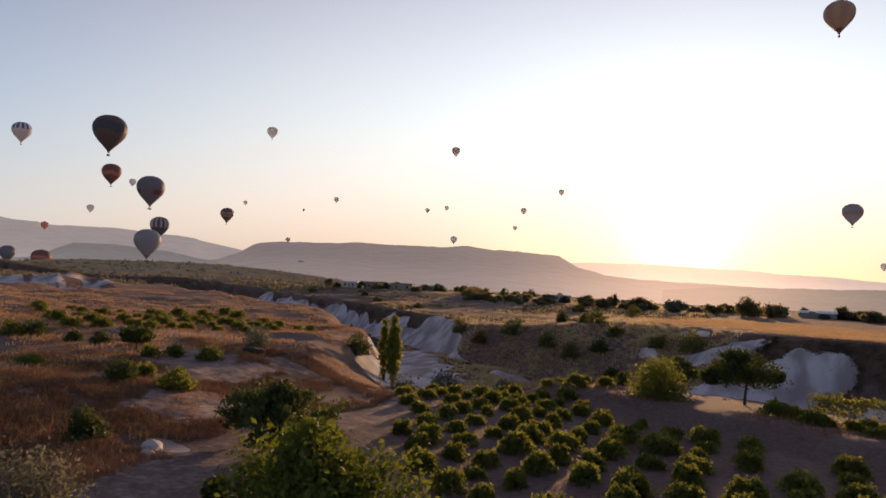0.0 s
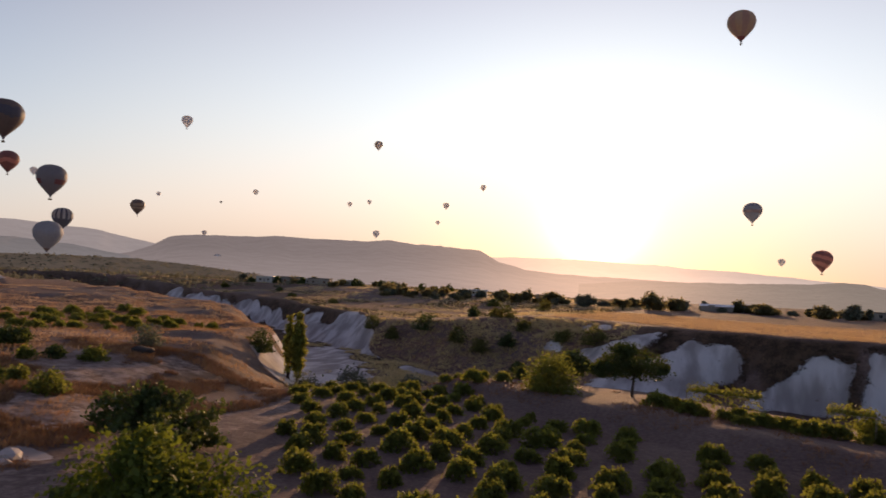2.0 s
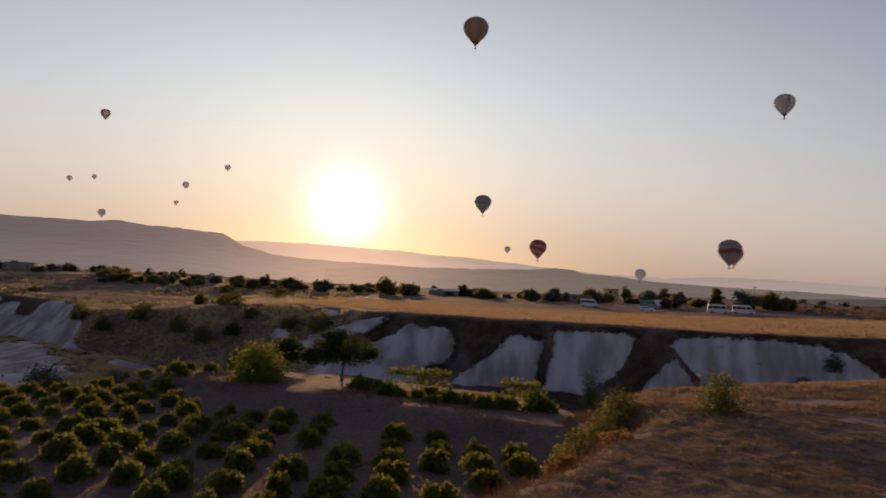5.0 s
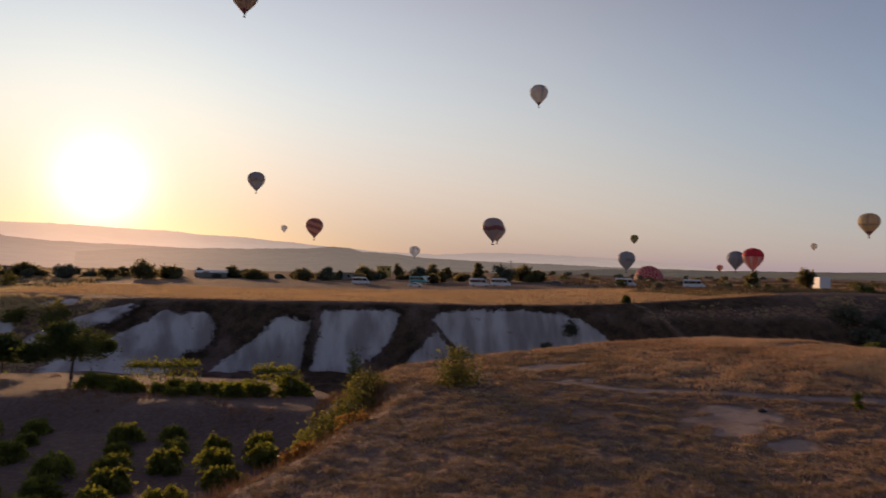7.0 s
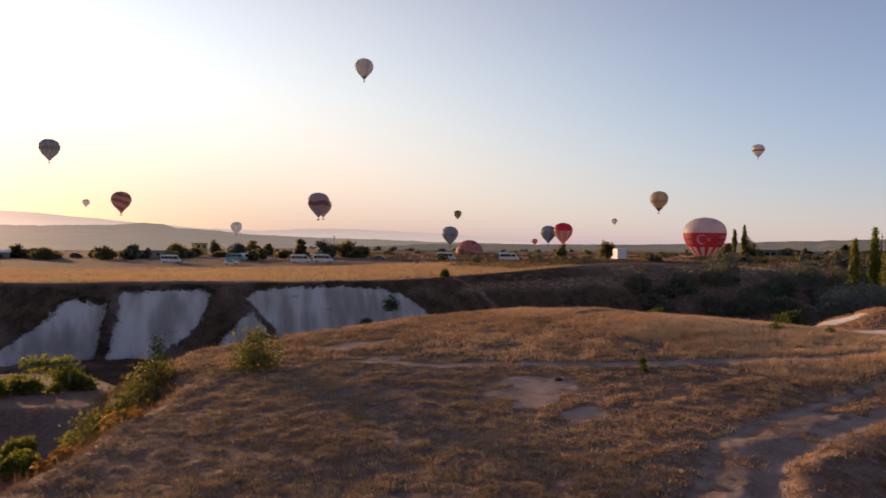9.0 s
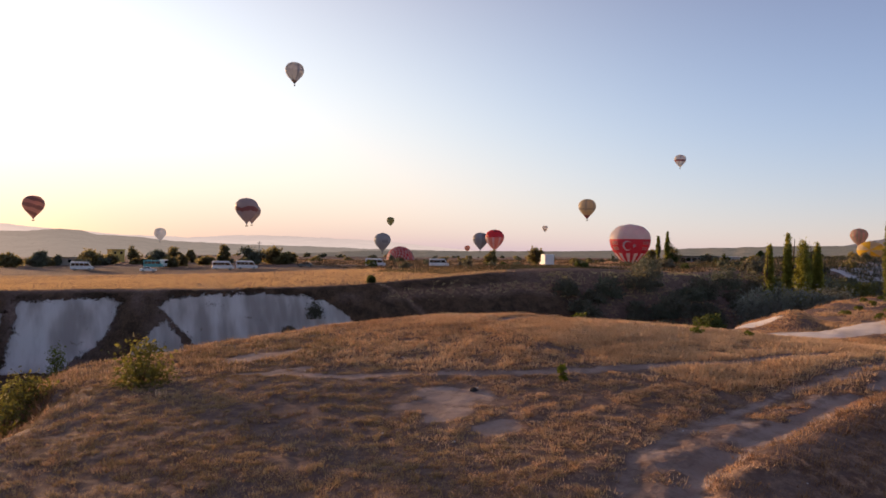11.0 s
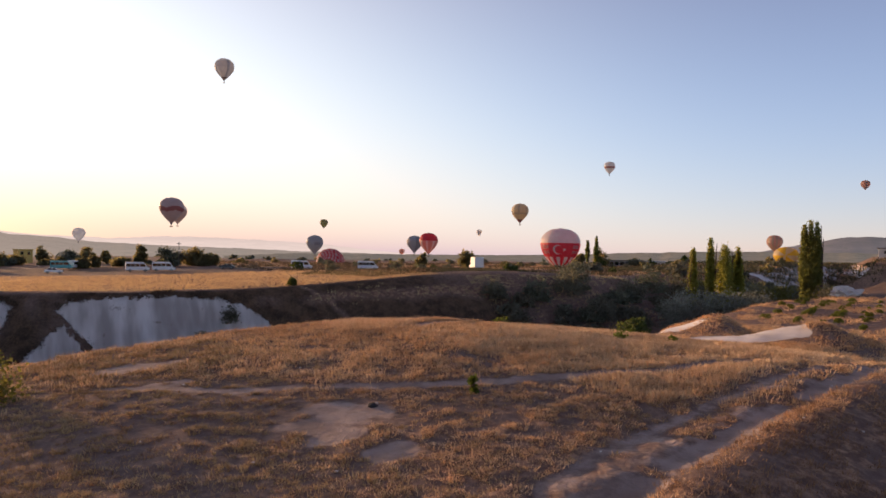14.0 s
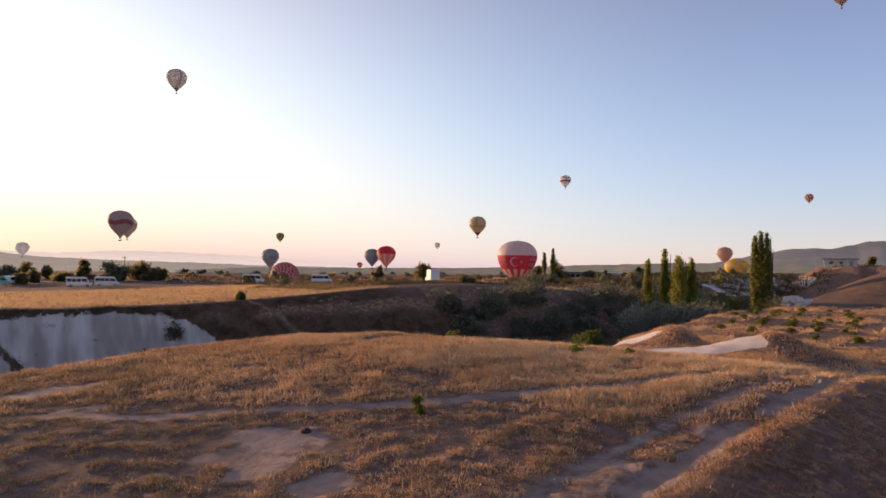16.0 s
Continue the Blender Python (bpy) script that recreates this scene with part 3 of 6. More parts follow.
    for cx, cy, rx, ry, q in ((-63, 47, 13, 9, 0.62), (-82, 62, 16, 8, 0.5), (-45, 36, 5, 6, 0.62), (-55, 56, 6, 3, 0.5)):
        bare = np.maximum(bare, q * kn * smooth(1.2, 0.6, np.hypot((x - cx) / rx, (y - cy) / ry) + 0.35 * n1 + 0.25 * n3))
    road = np.hypot(0, x - np.interp(y, [5, 15, 24, 34, 44, 52, 60], [-26, -29, -32, -34, -35, -36, -40]))
    bare = np.maximum(bare, 0.45 * smooth(3.2, 2.0, road + 0.6 * n1) * kn * smooth(70, 60, y))
    bare = np.maximum(bare, 0.08 * kn * (1 - smooth(-2, 2, d)) * (1 - smooth(-1, 4, off)))
    scrub = np.clip((1 - kn) * (1 - field) * smooth(0.999, 0.95, kf) * smooth(-0.75, 0.3, n1 + n2 + 0.55), 0, 1) * (1 - 0.6 * smooth(84, 100, x + 8 * n2)) * (1 - 0.5 * smooth(-18, -30, x) * smooth(-72, -55, x))
    scrub = np.maximum(scrub, 0.65 * kn * smooth(1, 5, off) * smooth(22, 13, off) * smooth(-0.6, 0.2, n1 + 0.3))
    scrub = np.maximum(scrub, kf * (1 - field) * smooth(-0.1, 0.5, fbm(x, y, 45, 4, 131)) * 0.45 * smooth(0.95, 1, kf) * (1 - 0.6 * smooth(90, 110, x)))
    grassy = (1 - kn) * smooth(-14, -24, x) * smooth(-130, -70, x) * smooth(-0.02, 0.12, s) * smooth(-0.9, 0.1, n1 + 0.5 * n2)
    straw, scrub = np.maximum(straw, 0.9 * grassy), scrub * (1 - 0.95 * grassy)
    side = (1 - kn) * smooth(92, 104, x) * smooth(150, 136, x) * smooth(-0.6, 0.2, n1 + 0.5 * n2)
    straw, scrub = np.maximum(straw, 0.55 * side), scrub * (1 - 0.6 * side)
    beyond = (1 - kn) * smooth(140, 165, x)
    straw, scrub = np.maximum(straw, 0.6 * beyond), scrub * (1 - 0.75 * beyond)
    hillock = smooth(1.5, 0.9, np.hypot((x - 186) / 26, (y - 47) / 17) + 0.2 * n1)
    straw, scrub = straw * (1 - 0.85 * hillock), np.maximum(scrub, 0.55 * hillock)
    # right of the chalk: a tan grassy shelf between dark bands
    shelf = smooth(68, 74, x - 6 * (0.8 - s)) * smooth(112, 104, x) * smooth(0.665, 0.70, s + 0.03 * n1) * smooth(0.80, 0.765, s + 0.03 * n1) * (1 - kn)
    straw = np.maximum(straw, 0.95 * shelf)
    band = smooth(34, 40, x) * smooth(104, 92, x) * smooth(0.76, 0.82, s) * smooth(1.0, 0.96, s) * (1 - kn)
    band = np.maximum(band, smooth(66, 74, x) * smooth(112, 100, x) * smooth(0.69, 0.65, s + 0.03 * n1) * (1 - kn))
    scrub = np.maximum(scrub * (1 - 0.95 * shelf), band)
    edge = smooth(0.05, 0.02, np.abs(s - 0.9 + 0.07 * (x - 72))) * smooth(70, 72, x) * smooth(80, 76, x)
    straw, scrub = np.maximum(straw, 0.7 * edge), scrub * (1 - edge)
    return z, tuff, straw * (1 - 0.9 * bare), bare, scrub


def make_ground():
    cx, cy = 9.0, 4.0
    angles = np.radians(np.concatenate([np.arange(-82, 94, 0.29), np.arange(94, 278, 6)]))
    radii = [0.0]
    r = 4.0
    while r < 4950:
        radii.append(r)
        r *= 1.0066 if 13 < r < 66 else 1.0105 if r < 92 else 1.0042 if r < 165 else 1.012 if r < 260 else 1.035
    radii = np.array(radii[1:] + [4950.0])
    a, rr = np.meshgrid(angles, radii)
    x, y = cx + np.sin(a) * rr, cy + np.cos(a) * rr
    z, tuff, straw, bare, scrub = ground_layers(x, y)
    nr, na = x.shape
    verts = np.stack([x, y, z], -1).reshape(-1, 3)
    i, j = np.meshgrid(np.arange(nr - 1), np.arange(na), indexing="ij")
    k = (j + 1) % na
    faces = np.stack([i * na + j, (i + 1) * na + j, (i + 1) * na + k, i * na + k], -1).reshape(-1, 4)[:, ::-1]
    hub = len(verts)
    verts = np.vstack([verts, [[cx, cy, float(ground(cx, cy))]]])
    me = bpy.data.meshes.new("ground")
    me.vertices.add(len(verts))
    me.vertices.foreach_set("co", verts.astype(np.float32).ravel())
    tri = np.stack([np.full(na, hub), np.arange(na), (np.arange(na) + 1) % na], -1)[:, ::-1]
    loops = np.concatenate([faces.ravel(), tri.ravel()])
    starts = np.concatenate([np.arange(len(faces)) * 4, len(faces) * 4 + np.arange(na) * 3])
    me.loops.add(len(loops))
    me.loops.foreach_set("vertex_index", loops.astype(np.int32))
    me.polygons.add(len(starts))
    me.polygons.foreach_set("loop_start", starts.astype(np.int32))
    me.update(calc_edges=True)
    me.validate()
    me.polygons.foreach_set("use_smooth", [True] * len(me.polygons))
    for name, v in (("tuff", tuff), ("straw", straw), ("bare", bare), ("scrub", scrub)):
        layer = me.attributes.new(name, "FLOAT", "POINT")
        layer.data.foreach_set("value", np.append(np.clip(v, 0, 1).ravel(), 0).astype(np.float32))
    me.materials.append(GROUND)
    return tagged(new("ground", me), "dry eroded land with straw grass, bare earth and white chalky cliffs", "ground", kind="structure")


make_ground()


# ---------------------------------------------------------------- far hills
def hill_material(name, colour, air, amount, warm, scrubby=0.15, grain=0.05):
    """Bare slopes; kilometres of bright morning air are painted on as a glow."""
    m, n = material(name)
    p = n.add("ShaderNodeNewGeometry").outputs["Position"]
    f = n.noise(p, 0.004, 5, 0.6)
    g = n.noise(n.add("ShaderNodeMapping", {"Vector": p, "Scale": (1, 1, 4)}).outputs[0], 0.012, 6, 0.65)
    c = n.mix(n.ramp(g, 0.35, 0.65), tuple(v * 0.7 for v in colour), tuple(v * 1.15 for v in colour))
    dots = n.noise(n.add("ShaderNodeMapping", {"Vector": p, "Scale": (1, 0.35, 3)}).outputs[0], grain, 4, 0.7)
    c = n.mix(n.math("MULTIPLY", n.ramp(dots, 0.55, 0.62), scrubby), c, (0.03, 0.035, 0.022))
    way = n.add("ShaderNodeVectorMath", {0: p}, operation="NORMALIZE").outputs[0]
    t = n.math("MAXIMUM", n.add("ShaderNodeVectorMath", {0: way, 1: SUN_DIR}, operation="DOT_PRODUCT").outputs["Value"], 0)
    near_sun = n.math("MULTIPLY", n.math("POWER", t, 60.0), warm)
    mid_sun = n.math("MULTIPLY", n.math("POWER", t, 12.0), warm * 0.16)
    # emission stands in for the haze, warmer and stronger towards the sun
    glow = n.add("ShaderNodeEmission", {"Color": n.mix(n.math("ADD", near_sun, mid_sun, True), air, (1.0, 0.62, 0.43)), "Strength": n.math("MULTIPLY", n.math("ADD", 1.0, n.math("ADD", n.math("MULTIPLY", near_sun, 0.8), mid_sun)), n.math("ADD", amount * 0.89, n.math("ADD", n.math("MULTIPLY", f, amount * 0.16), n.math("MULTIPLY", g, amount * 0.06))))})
    # the painted haze gains strength towards the hills' feet
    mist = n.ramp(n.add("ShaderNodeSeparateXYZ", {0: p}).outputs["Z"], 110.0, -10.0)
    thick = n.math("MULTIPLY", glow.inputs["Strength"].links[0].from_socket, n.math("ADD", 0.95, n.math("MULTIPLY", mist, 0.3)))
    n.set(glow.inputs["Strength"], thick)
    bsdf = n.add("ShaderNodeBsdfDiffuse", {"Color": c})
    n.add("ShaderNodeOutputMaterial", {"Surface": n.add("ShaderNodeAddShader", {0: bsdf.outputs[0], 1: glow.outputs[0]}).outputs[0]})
    return m


def hill(name, dist, depth, skyline, mat, label, seed, rough=0.05):
    """A ridge whose skyline is given as azimuth and elevation pairs; its foot lies depth metres nearer."""
    az = np.array([p[0] for p in skyline])
    el = np.array([p[1] for p in skyline])
    a = np.arange(az[0], az[-1] + 0.01, 0.15)
    top = 12 + dist * np.tan(np.radians(np.interp(a, az, el))) + dist * 0.0005 * fbm(a, a * 0, 0.8, 4, seed)
    rows = []
    foot = -30.0
    for k, (u, h) in enumerate(((0.0, -0.06), (0.12, 0.05), (0.28, 0.14), (0.42, 0.25), (0.56, 0.38), (0.7, 0.53), (0.82, 0.70), (0.91, 0.86), (0.97, 0.96), (1.0, 1.0), (1.35, 0.97), (1.6, -0.1))):
        d = dist - depth * (1 - u)
        wob = 1 + rough * fbm(a, a * 0 + u * 9, 2.2, 4, seed + 3) * (1 if 0 < u < 1 else 0)
        z = foot + (top - foot) * h * wob if u <= 1 else foot + (top - foot) * h
        dd = d * (1 + 0.02 * fbm(a, a * 0 + u * 4, 3.0, 3, seed + 9))
        dd = np.minimum(dd, 4950)
        rows.append(np.stack([np.sin(np.radians(a)) * dd, np.cos(np.radians(a)) * dd, z], -1))
    n = len(a)
    verts = np.concatenate(rows)
    faces = [(i * n + j, i * n + j + 1, (i + 1) * n + j + 1, (i + 1) * n + j) for i in range(len(rows) - 1) for j in range(n - 1)]
    ob = mesh_object(name, verts, faces, mat, smooth_faces=True)
    return tagged(ob, label, "hill", kind="structure")


HAZE = (0.62, 0.50, 0.47)
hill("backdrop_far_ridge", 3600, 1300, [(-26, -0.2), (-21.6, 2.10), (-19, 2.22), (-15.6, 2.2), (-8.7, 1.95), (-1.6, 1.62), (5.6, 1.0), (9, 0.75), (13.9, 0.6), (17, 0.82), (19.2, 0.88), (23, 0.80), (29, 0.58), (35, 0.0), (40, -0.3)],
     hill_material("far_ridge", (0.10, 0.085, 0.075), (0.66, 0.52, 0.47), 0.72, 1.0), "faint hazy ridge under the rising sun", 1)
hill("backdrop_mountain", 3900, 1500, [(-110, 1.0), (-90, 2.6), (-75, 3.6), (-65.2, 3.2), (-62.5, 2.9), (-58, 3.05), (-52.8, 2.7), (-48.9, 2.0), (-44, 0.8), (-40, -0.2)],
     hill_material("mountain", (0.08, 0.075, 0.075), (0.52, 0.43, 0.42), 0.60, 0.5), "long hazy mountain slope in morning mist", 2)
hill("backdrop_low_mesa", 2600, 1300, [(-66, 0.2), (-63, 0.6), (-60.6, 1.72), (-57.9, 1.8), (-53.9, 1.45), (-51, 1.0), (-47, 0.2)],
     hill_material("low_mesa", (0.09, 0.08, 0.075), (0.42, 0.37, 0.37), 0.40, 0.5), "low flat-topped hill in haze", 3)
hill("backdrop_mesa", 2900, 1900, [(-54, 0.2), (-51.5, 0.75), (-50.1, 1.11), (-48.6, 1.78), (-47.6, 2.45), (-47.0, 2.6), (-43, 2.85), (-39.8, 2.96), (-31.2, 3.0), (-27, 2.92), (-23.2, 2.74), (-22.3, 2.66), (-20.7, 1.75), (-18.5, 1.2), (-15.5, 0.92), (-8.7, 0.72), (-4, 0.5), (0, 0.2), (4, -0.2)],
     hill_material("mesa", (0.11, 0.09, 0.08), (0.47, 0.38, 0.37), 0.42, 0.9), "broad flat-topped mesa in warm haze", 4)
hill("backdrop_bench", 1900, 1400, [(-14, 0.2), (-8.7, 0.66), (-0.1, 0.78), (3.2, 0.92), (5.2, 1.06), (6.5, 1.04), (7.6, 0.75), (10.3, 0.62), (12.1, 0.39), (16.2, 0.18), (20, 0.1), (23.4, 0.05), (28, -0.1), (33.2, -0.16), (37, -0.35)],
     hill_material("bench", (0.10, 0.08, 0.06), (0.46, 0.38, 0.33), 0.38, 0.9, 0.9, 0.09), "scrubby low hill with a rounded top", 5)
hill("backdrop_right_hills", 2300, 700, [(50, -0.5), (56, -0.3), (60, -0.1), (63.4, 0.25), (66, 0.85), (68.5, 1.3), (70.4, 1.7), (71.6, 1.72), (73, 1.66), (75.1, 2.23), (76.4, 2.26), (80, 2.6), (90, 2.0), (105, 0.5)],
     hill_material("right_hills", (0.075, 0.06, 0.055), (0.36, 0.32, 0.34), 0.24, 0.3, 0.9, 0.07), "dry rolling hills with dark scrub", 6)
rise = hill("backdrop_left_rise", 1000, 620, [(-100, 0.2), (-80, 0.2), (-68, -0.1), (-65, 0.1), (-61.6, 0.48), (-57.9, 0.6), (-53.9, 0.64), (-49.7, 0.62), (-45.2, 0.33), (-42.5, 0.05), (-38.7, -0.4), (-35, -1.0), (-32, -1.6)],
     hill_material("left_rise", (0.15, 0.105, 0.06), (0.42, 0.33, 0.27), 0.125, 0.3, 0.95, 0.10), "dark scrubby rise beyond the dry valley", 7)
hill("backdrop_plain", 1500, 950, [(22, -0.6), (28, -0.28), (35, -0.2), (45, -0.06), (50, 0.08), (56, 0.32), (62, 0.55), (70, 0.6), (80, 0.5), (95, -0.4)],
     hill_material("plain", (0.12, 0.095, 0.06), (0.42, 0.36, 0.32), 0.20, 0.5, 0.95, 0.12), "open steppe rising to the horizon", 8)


# ---------------------------------------------------------------- balloons
def fabric(name, colour, share=0.42):
    m, n = material(name)
    p = n.add("ShaderNodeTexCoord").outputs["Object"]
    f = n.noise(p, 0.5, 4)
    c = n.mix(f, tuple(v * 0.82 for v in colour), tuple(min(1, v * 1.12) for v in colour))
    finish(n, c, 0.55, bump=n.noise(p, 2.5, 3), strength=0.2, distance=0.1, through_light=share, through_colour=c, spec=0.3)
    return m


# muted cloth; mist and the palest greys put distance haze into the colour
CLOTH = {k: fabric("cloth_" + k, c, 0.75 if k in ("mist", "mist_grey", "rose", "mauve", "pale") else 0.5) for k, c in dict(
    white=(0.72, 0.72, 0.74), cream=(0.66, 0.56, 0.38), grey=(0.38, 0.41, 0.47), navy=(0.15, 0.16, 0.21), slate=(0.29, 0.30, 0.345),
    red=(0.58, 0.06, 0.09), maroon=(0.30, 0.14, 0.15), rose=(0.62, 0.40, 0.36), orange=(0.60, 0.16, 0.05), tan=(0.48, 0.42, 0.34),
    brown=(0.25, 0.21, 0.20), olive=(0.34, 0.32, 0.16), yellow=(0.75, 0.52, 0.06), blue=(0.08, 0.16, 0.42), pale=(0.60, 0.61, 0.64), mauve=(0.42, 0.36, 0.36), russet=(0.30, 0.18, 0.18), heather=(0.46, 0.43, 0.47), mist=(0.74, 0.73, 0.73), mist_grey=(0.68, 0.70, 0.74)).items()}
GORES = 24


def envelope_profile(h, lean=1.12):
    """Radius share of the widest at height share h, 0 mouth to 1 crown; a low lean fills the lower half."""
    if h > 0.62:
        q = (h - 0.62) / 0.38
        return math.sqrt(max(0.0, 1 - q**2.15))
    q = h / 0.62
    return 0.10 + 0.90 * math.sin(q * math.pi / 2) ** lean


def envelope(width, scheme, colours, fine=True, tall=1.12, lean=1.12):
    """A gored balloon skin; scheme(gore, h) picks a colour index."""
    sides, rings = (GORES * 3, 26) if fine else (GORES, 14)
    height = width * tall
    bm = bmesh.new()
    grid = []
    for i in range(rings):
        h = i / rings
        r = envelope_profile(h, lean) * width / 2
        row = []
        for k in range(sides):
            a = 2 * math.pi * k / sides
            bulge = 1 + (0.016 * (abs(math.sin(a * GORES / 2)) - 0.5) if fine else 0)
            row.append(bm.verts.new((math.cos(a) * r * bulge, math.sin(a) * r * bulge, h * height)))
        grid.append(row)
    crown = bm.verts.new((0, 0, height * 0.999))
    for i in range(rings):
        for k in range(sides):
            j = (k + 1) % sides
            f = bm.faces.new((grid[i][k], grid[i][j], grid[i + 1][j], grid[i + 1][k]) if i + 1 < rings else (grid[i][k], grid[i][j], crown))
            f.material_index = scheme(k * GORES // sides, (i + 0.5) / rings)
            f.smooth = True
    return bm, [CLOTH[c] for c in colours], height


def crescent_and_star(width, height, parent):
    """White crescent and star laid on the skin of the red band."""
    def on_skin(u, v):
        h = 0.45 + v / height
        r = envelope_profile(max(0.02, min(0.99, h)), 0.66) * width / 2 * 1.012 + 0.04
        a = (u - 0.07 * width) / (width / 2)
        return (math.cos(a) * r, math.sin(a) * r, h * height)
    R = width * 0.12
    outer = [(math.cos(t) * R, math.sin(t) * R) for t in np.linspace(0.62, 2 * math.pi - 0.62, 40)]
    inner = [(0.24 * R + math.cos(t) * R * 0.80, math.sin(t) * R * 0.80) for t in np.linspace(0.78, 2 * math.pi - 0.78, 40)]
    bm = bmesh.new()
    a = [bm.verts.new(on_skin(u, v)) for u, v in outer]
    b = [bm.verts.new(on_skin(u, v)) for u, v in inner]
    for i in range(39):
        bm.faces.new((a[i], a[i + 1], b[i + 1], b[i]))
    part("crescent", bm, CLOTH["white"], parent, "white crescent", True)
    bm = bmesh.new()
    ring = []
    for i in range(10):
        rr = R * (0.46 if i % 2 == 0 else 0.19)
        t = math.pi + i * math.pi / 5
        ring.append(bm.verts.new(on_skin(R * 1.45 + math.cos(t) * rr, math.sin(t) * rr)))
    hub = bm.verts.new(on_skin(R * 1.45, 0))
    for i in range(10):
        bm.faces.new((hub, ring[i], ring[(i + 1) % 10]))
    part("star", bm, CLOTH["white"], parent, "white star")
    # worn lettering beside the emblem, as plain bars in two rows
    for row in (0.065, -0.065):
        for side in (-1, 1):
            for i in range(5):
                u0 = (side * 0.43 + (i - 2) * 0.042 + 0.08) * width
                ring = [on_skin(u0 + du * width, (row + dv) * height) for du, dv in ((-0.013, -0.042), (0.013, -0.042), (0.013, 0.042), (-0.013, 0.042))]
                bm = bmesh.new()
                bm.faces.new([bm.verts.new(p) for p in ring])
                part("lettering", bm, CLOTH["pale"], parent, "pale bar of lettering")


def balloon(width, az, el, dist, scheme, colours, label, spin=0.0, fine=True, basket=True, eye=(0, 0, 12), flag=False, foot=None, tall=1.12):
    """A balloon whose skin's middle stands at azimuth, elevation and level distance from eye."""
    height = width * tall
    a = radians(az)
    zc = eye[2] + dist * math.tan(radians(el))
    base = zc - height / 2 if foot is None else foot
    ob = thing("hot_air_balloon", pose(eye[0] + math.sin(a) * dist, eye[1] + math.cos(a) * dist, base, 0, 0, spin), label, "balloon", "balloons in the sky" if foot is None else "balloons on the ground")
    bm, mats, height = envelope(width, scheme, colours, fine, tall, 0.66 if flag else 1.12)
    part("envelope", bm, mats, ob)
    s = width / 21
    bm = bmesh.new()
    rings = [(0.0, 0.95), (-0.9, 0.80), (-1.1, 0.82)]
    loops = [[bm.verts.new((math.cos(t) * r * s, math.sin(t) * r * s, z * s)) for t in np.linspace(0, 2 * math.pi, 17)[:-1]] for z, r in rings]
    for p, q in zip(loops, loops[1:]):
        for k in range(16):
            bm.faces.new((p[k], p[(k + 1) % 16], q[(k + 1) % 16], q[k]))
    part("scoop", bm, CLOTH["slate"], ob, "dark fabric scoop under the mouth")
    if basket:
        bz = -2.9 * s
        s = s * 0.8
        bm = bmesh.new()
        box(bm, -1.5 * s, -0.85 * s, bz - 0.6 * s, 1.5 * s, 0.85 * s, bz + 0.55 * s, 0.12 * s)
        bk = part("basket", bm, WICKER, ob, "woven wicker basket")
        bm = bmesh.new()
        box(bm, -1.56 * s, -0.91 * s, bz + 0.5 * s, 1.56 * s, 0.91 * s, bz + 0.64 * s, 0.05 * s)
        part("rim", bm, RUBBER, bk, "padded leather rim")
        bm = bmesh.new()
        box(bm, -0.55 * s, -0.4 * s, bz + 1.75 * s, 0.55 * s, 0.4 * s, bz + 2.0 * s, 0.04 * s)
        for ux in (-0.28, 0.28):
            bmesh.ops.create_cone(bm, cap_ends=True, segments=10, radius1=0.16 * s, radius2=0.2 * s, depth=0.5 * s, matrix=Matrix.Translation((ux * s, 0, bz + 2.2 * s)))
        part("burner", bm, STEEL, ob, "steel burner frame")
        for ux, uy in ((1, 1), (1, -1), (-1, 1), (-1, -1)):
            v, f = tube([(ux * 1.4 * s, uy * 0.75 * s, bz + 0.6 * s), (ux * 0.5 * s, uy * 0.36 * s, bz + 1.85 * s), (ux * 0.62 * s, uy * 0.62 * s, -0.4 * s)], [0.05 * s] * 3, 4)
            mesh_object("suspension_line", v, f, STEEL, ob)
    if flag:
        crescent_and_star(width, height, ob)
    return ob


def one(i):
    return lambda g, h: i


def stripes(n=2, m=1):
    return lambda g, h: (g // m) % n


def bands(*steps):
    """steps: pairs of upper height share and colour index."""
    return lambda g, h: next((c for top, c in steps if h <= top), steps[-1][1])


def zigzag(lo, hi, inside, outside):
    return lambda g, h: inside if lo < h + 0.07 * abs((g % 6) - 3) / 3 < hi else outside


def spiral(n):
    return lambda g, h: int(((g / GORES * 4) + h * 6) % n)


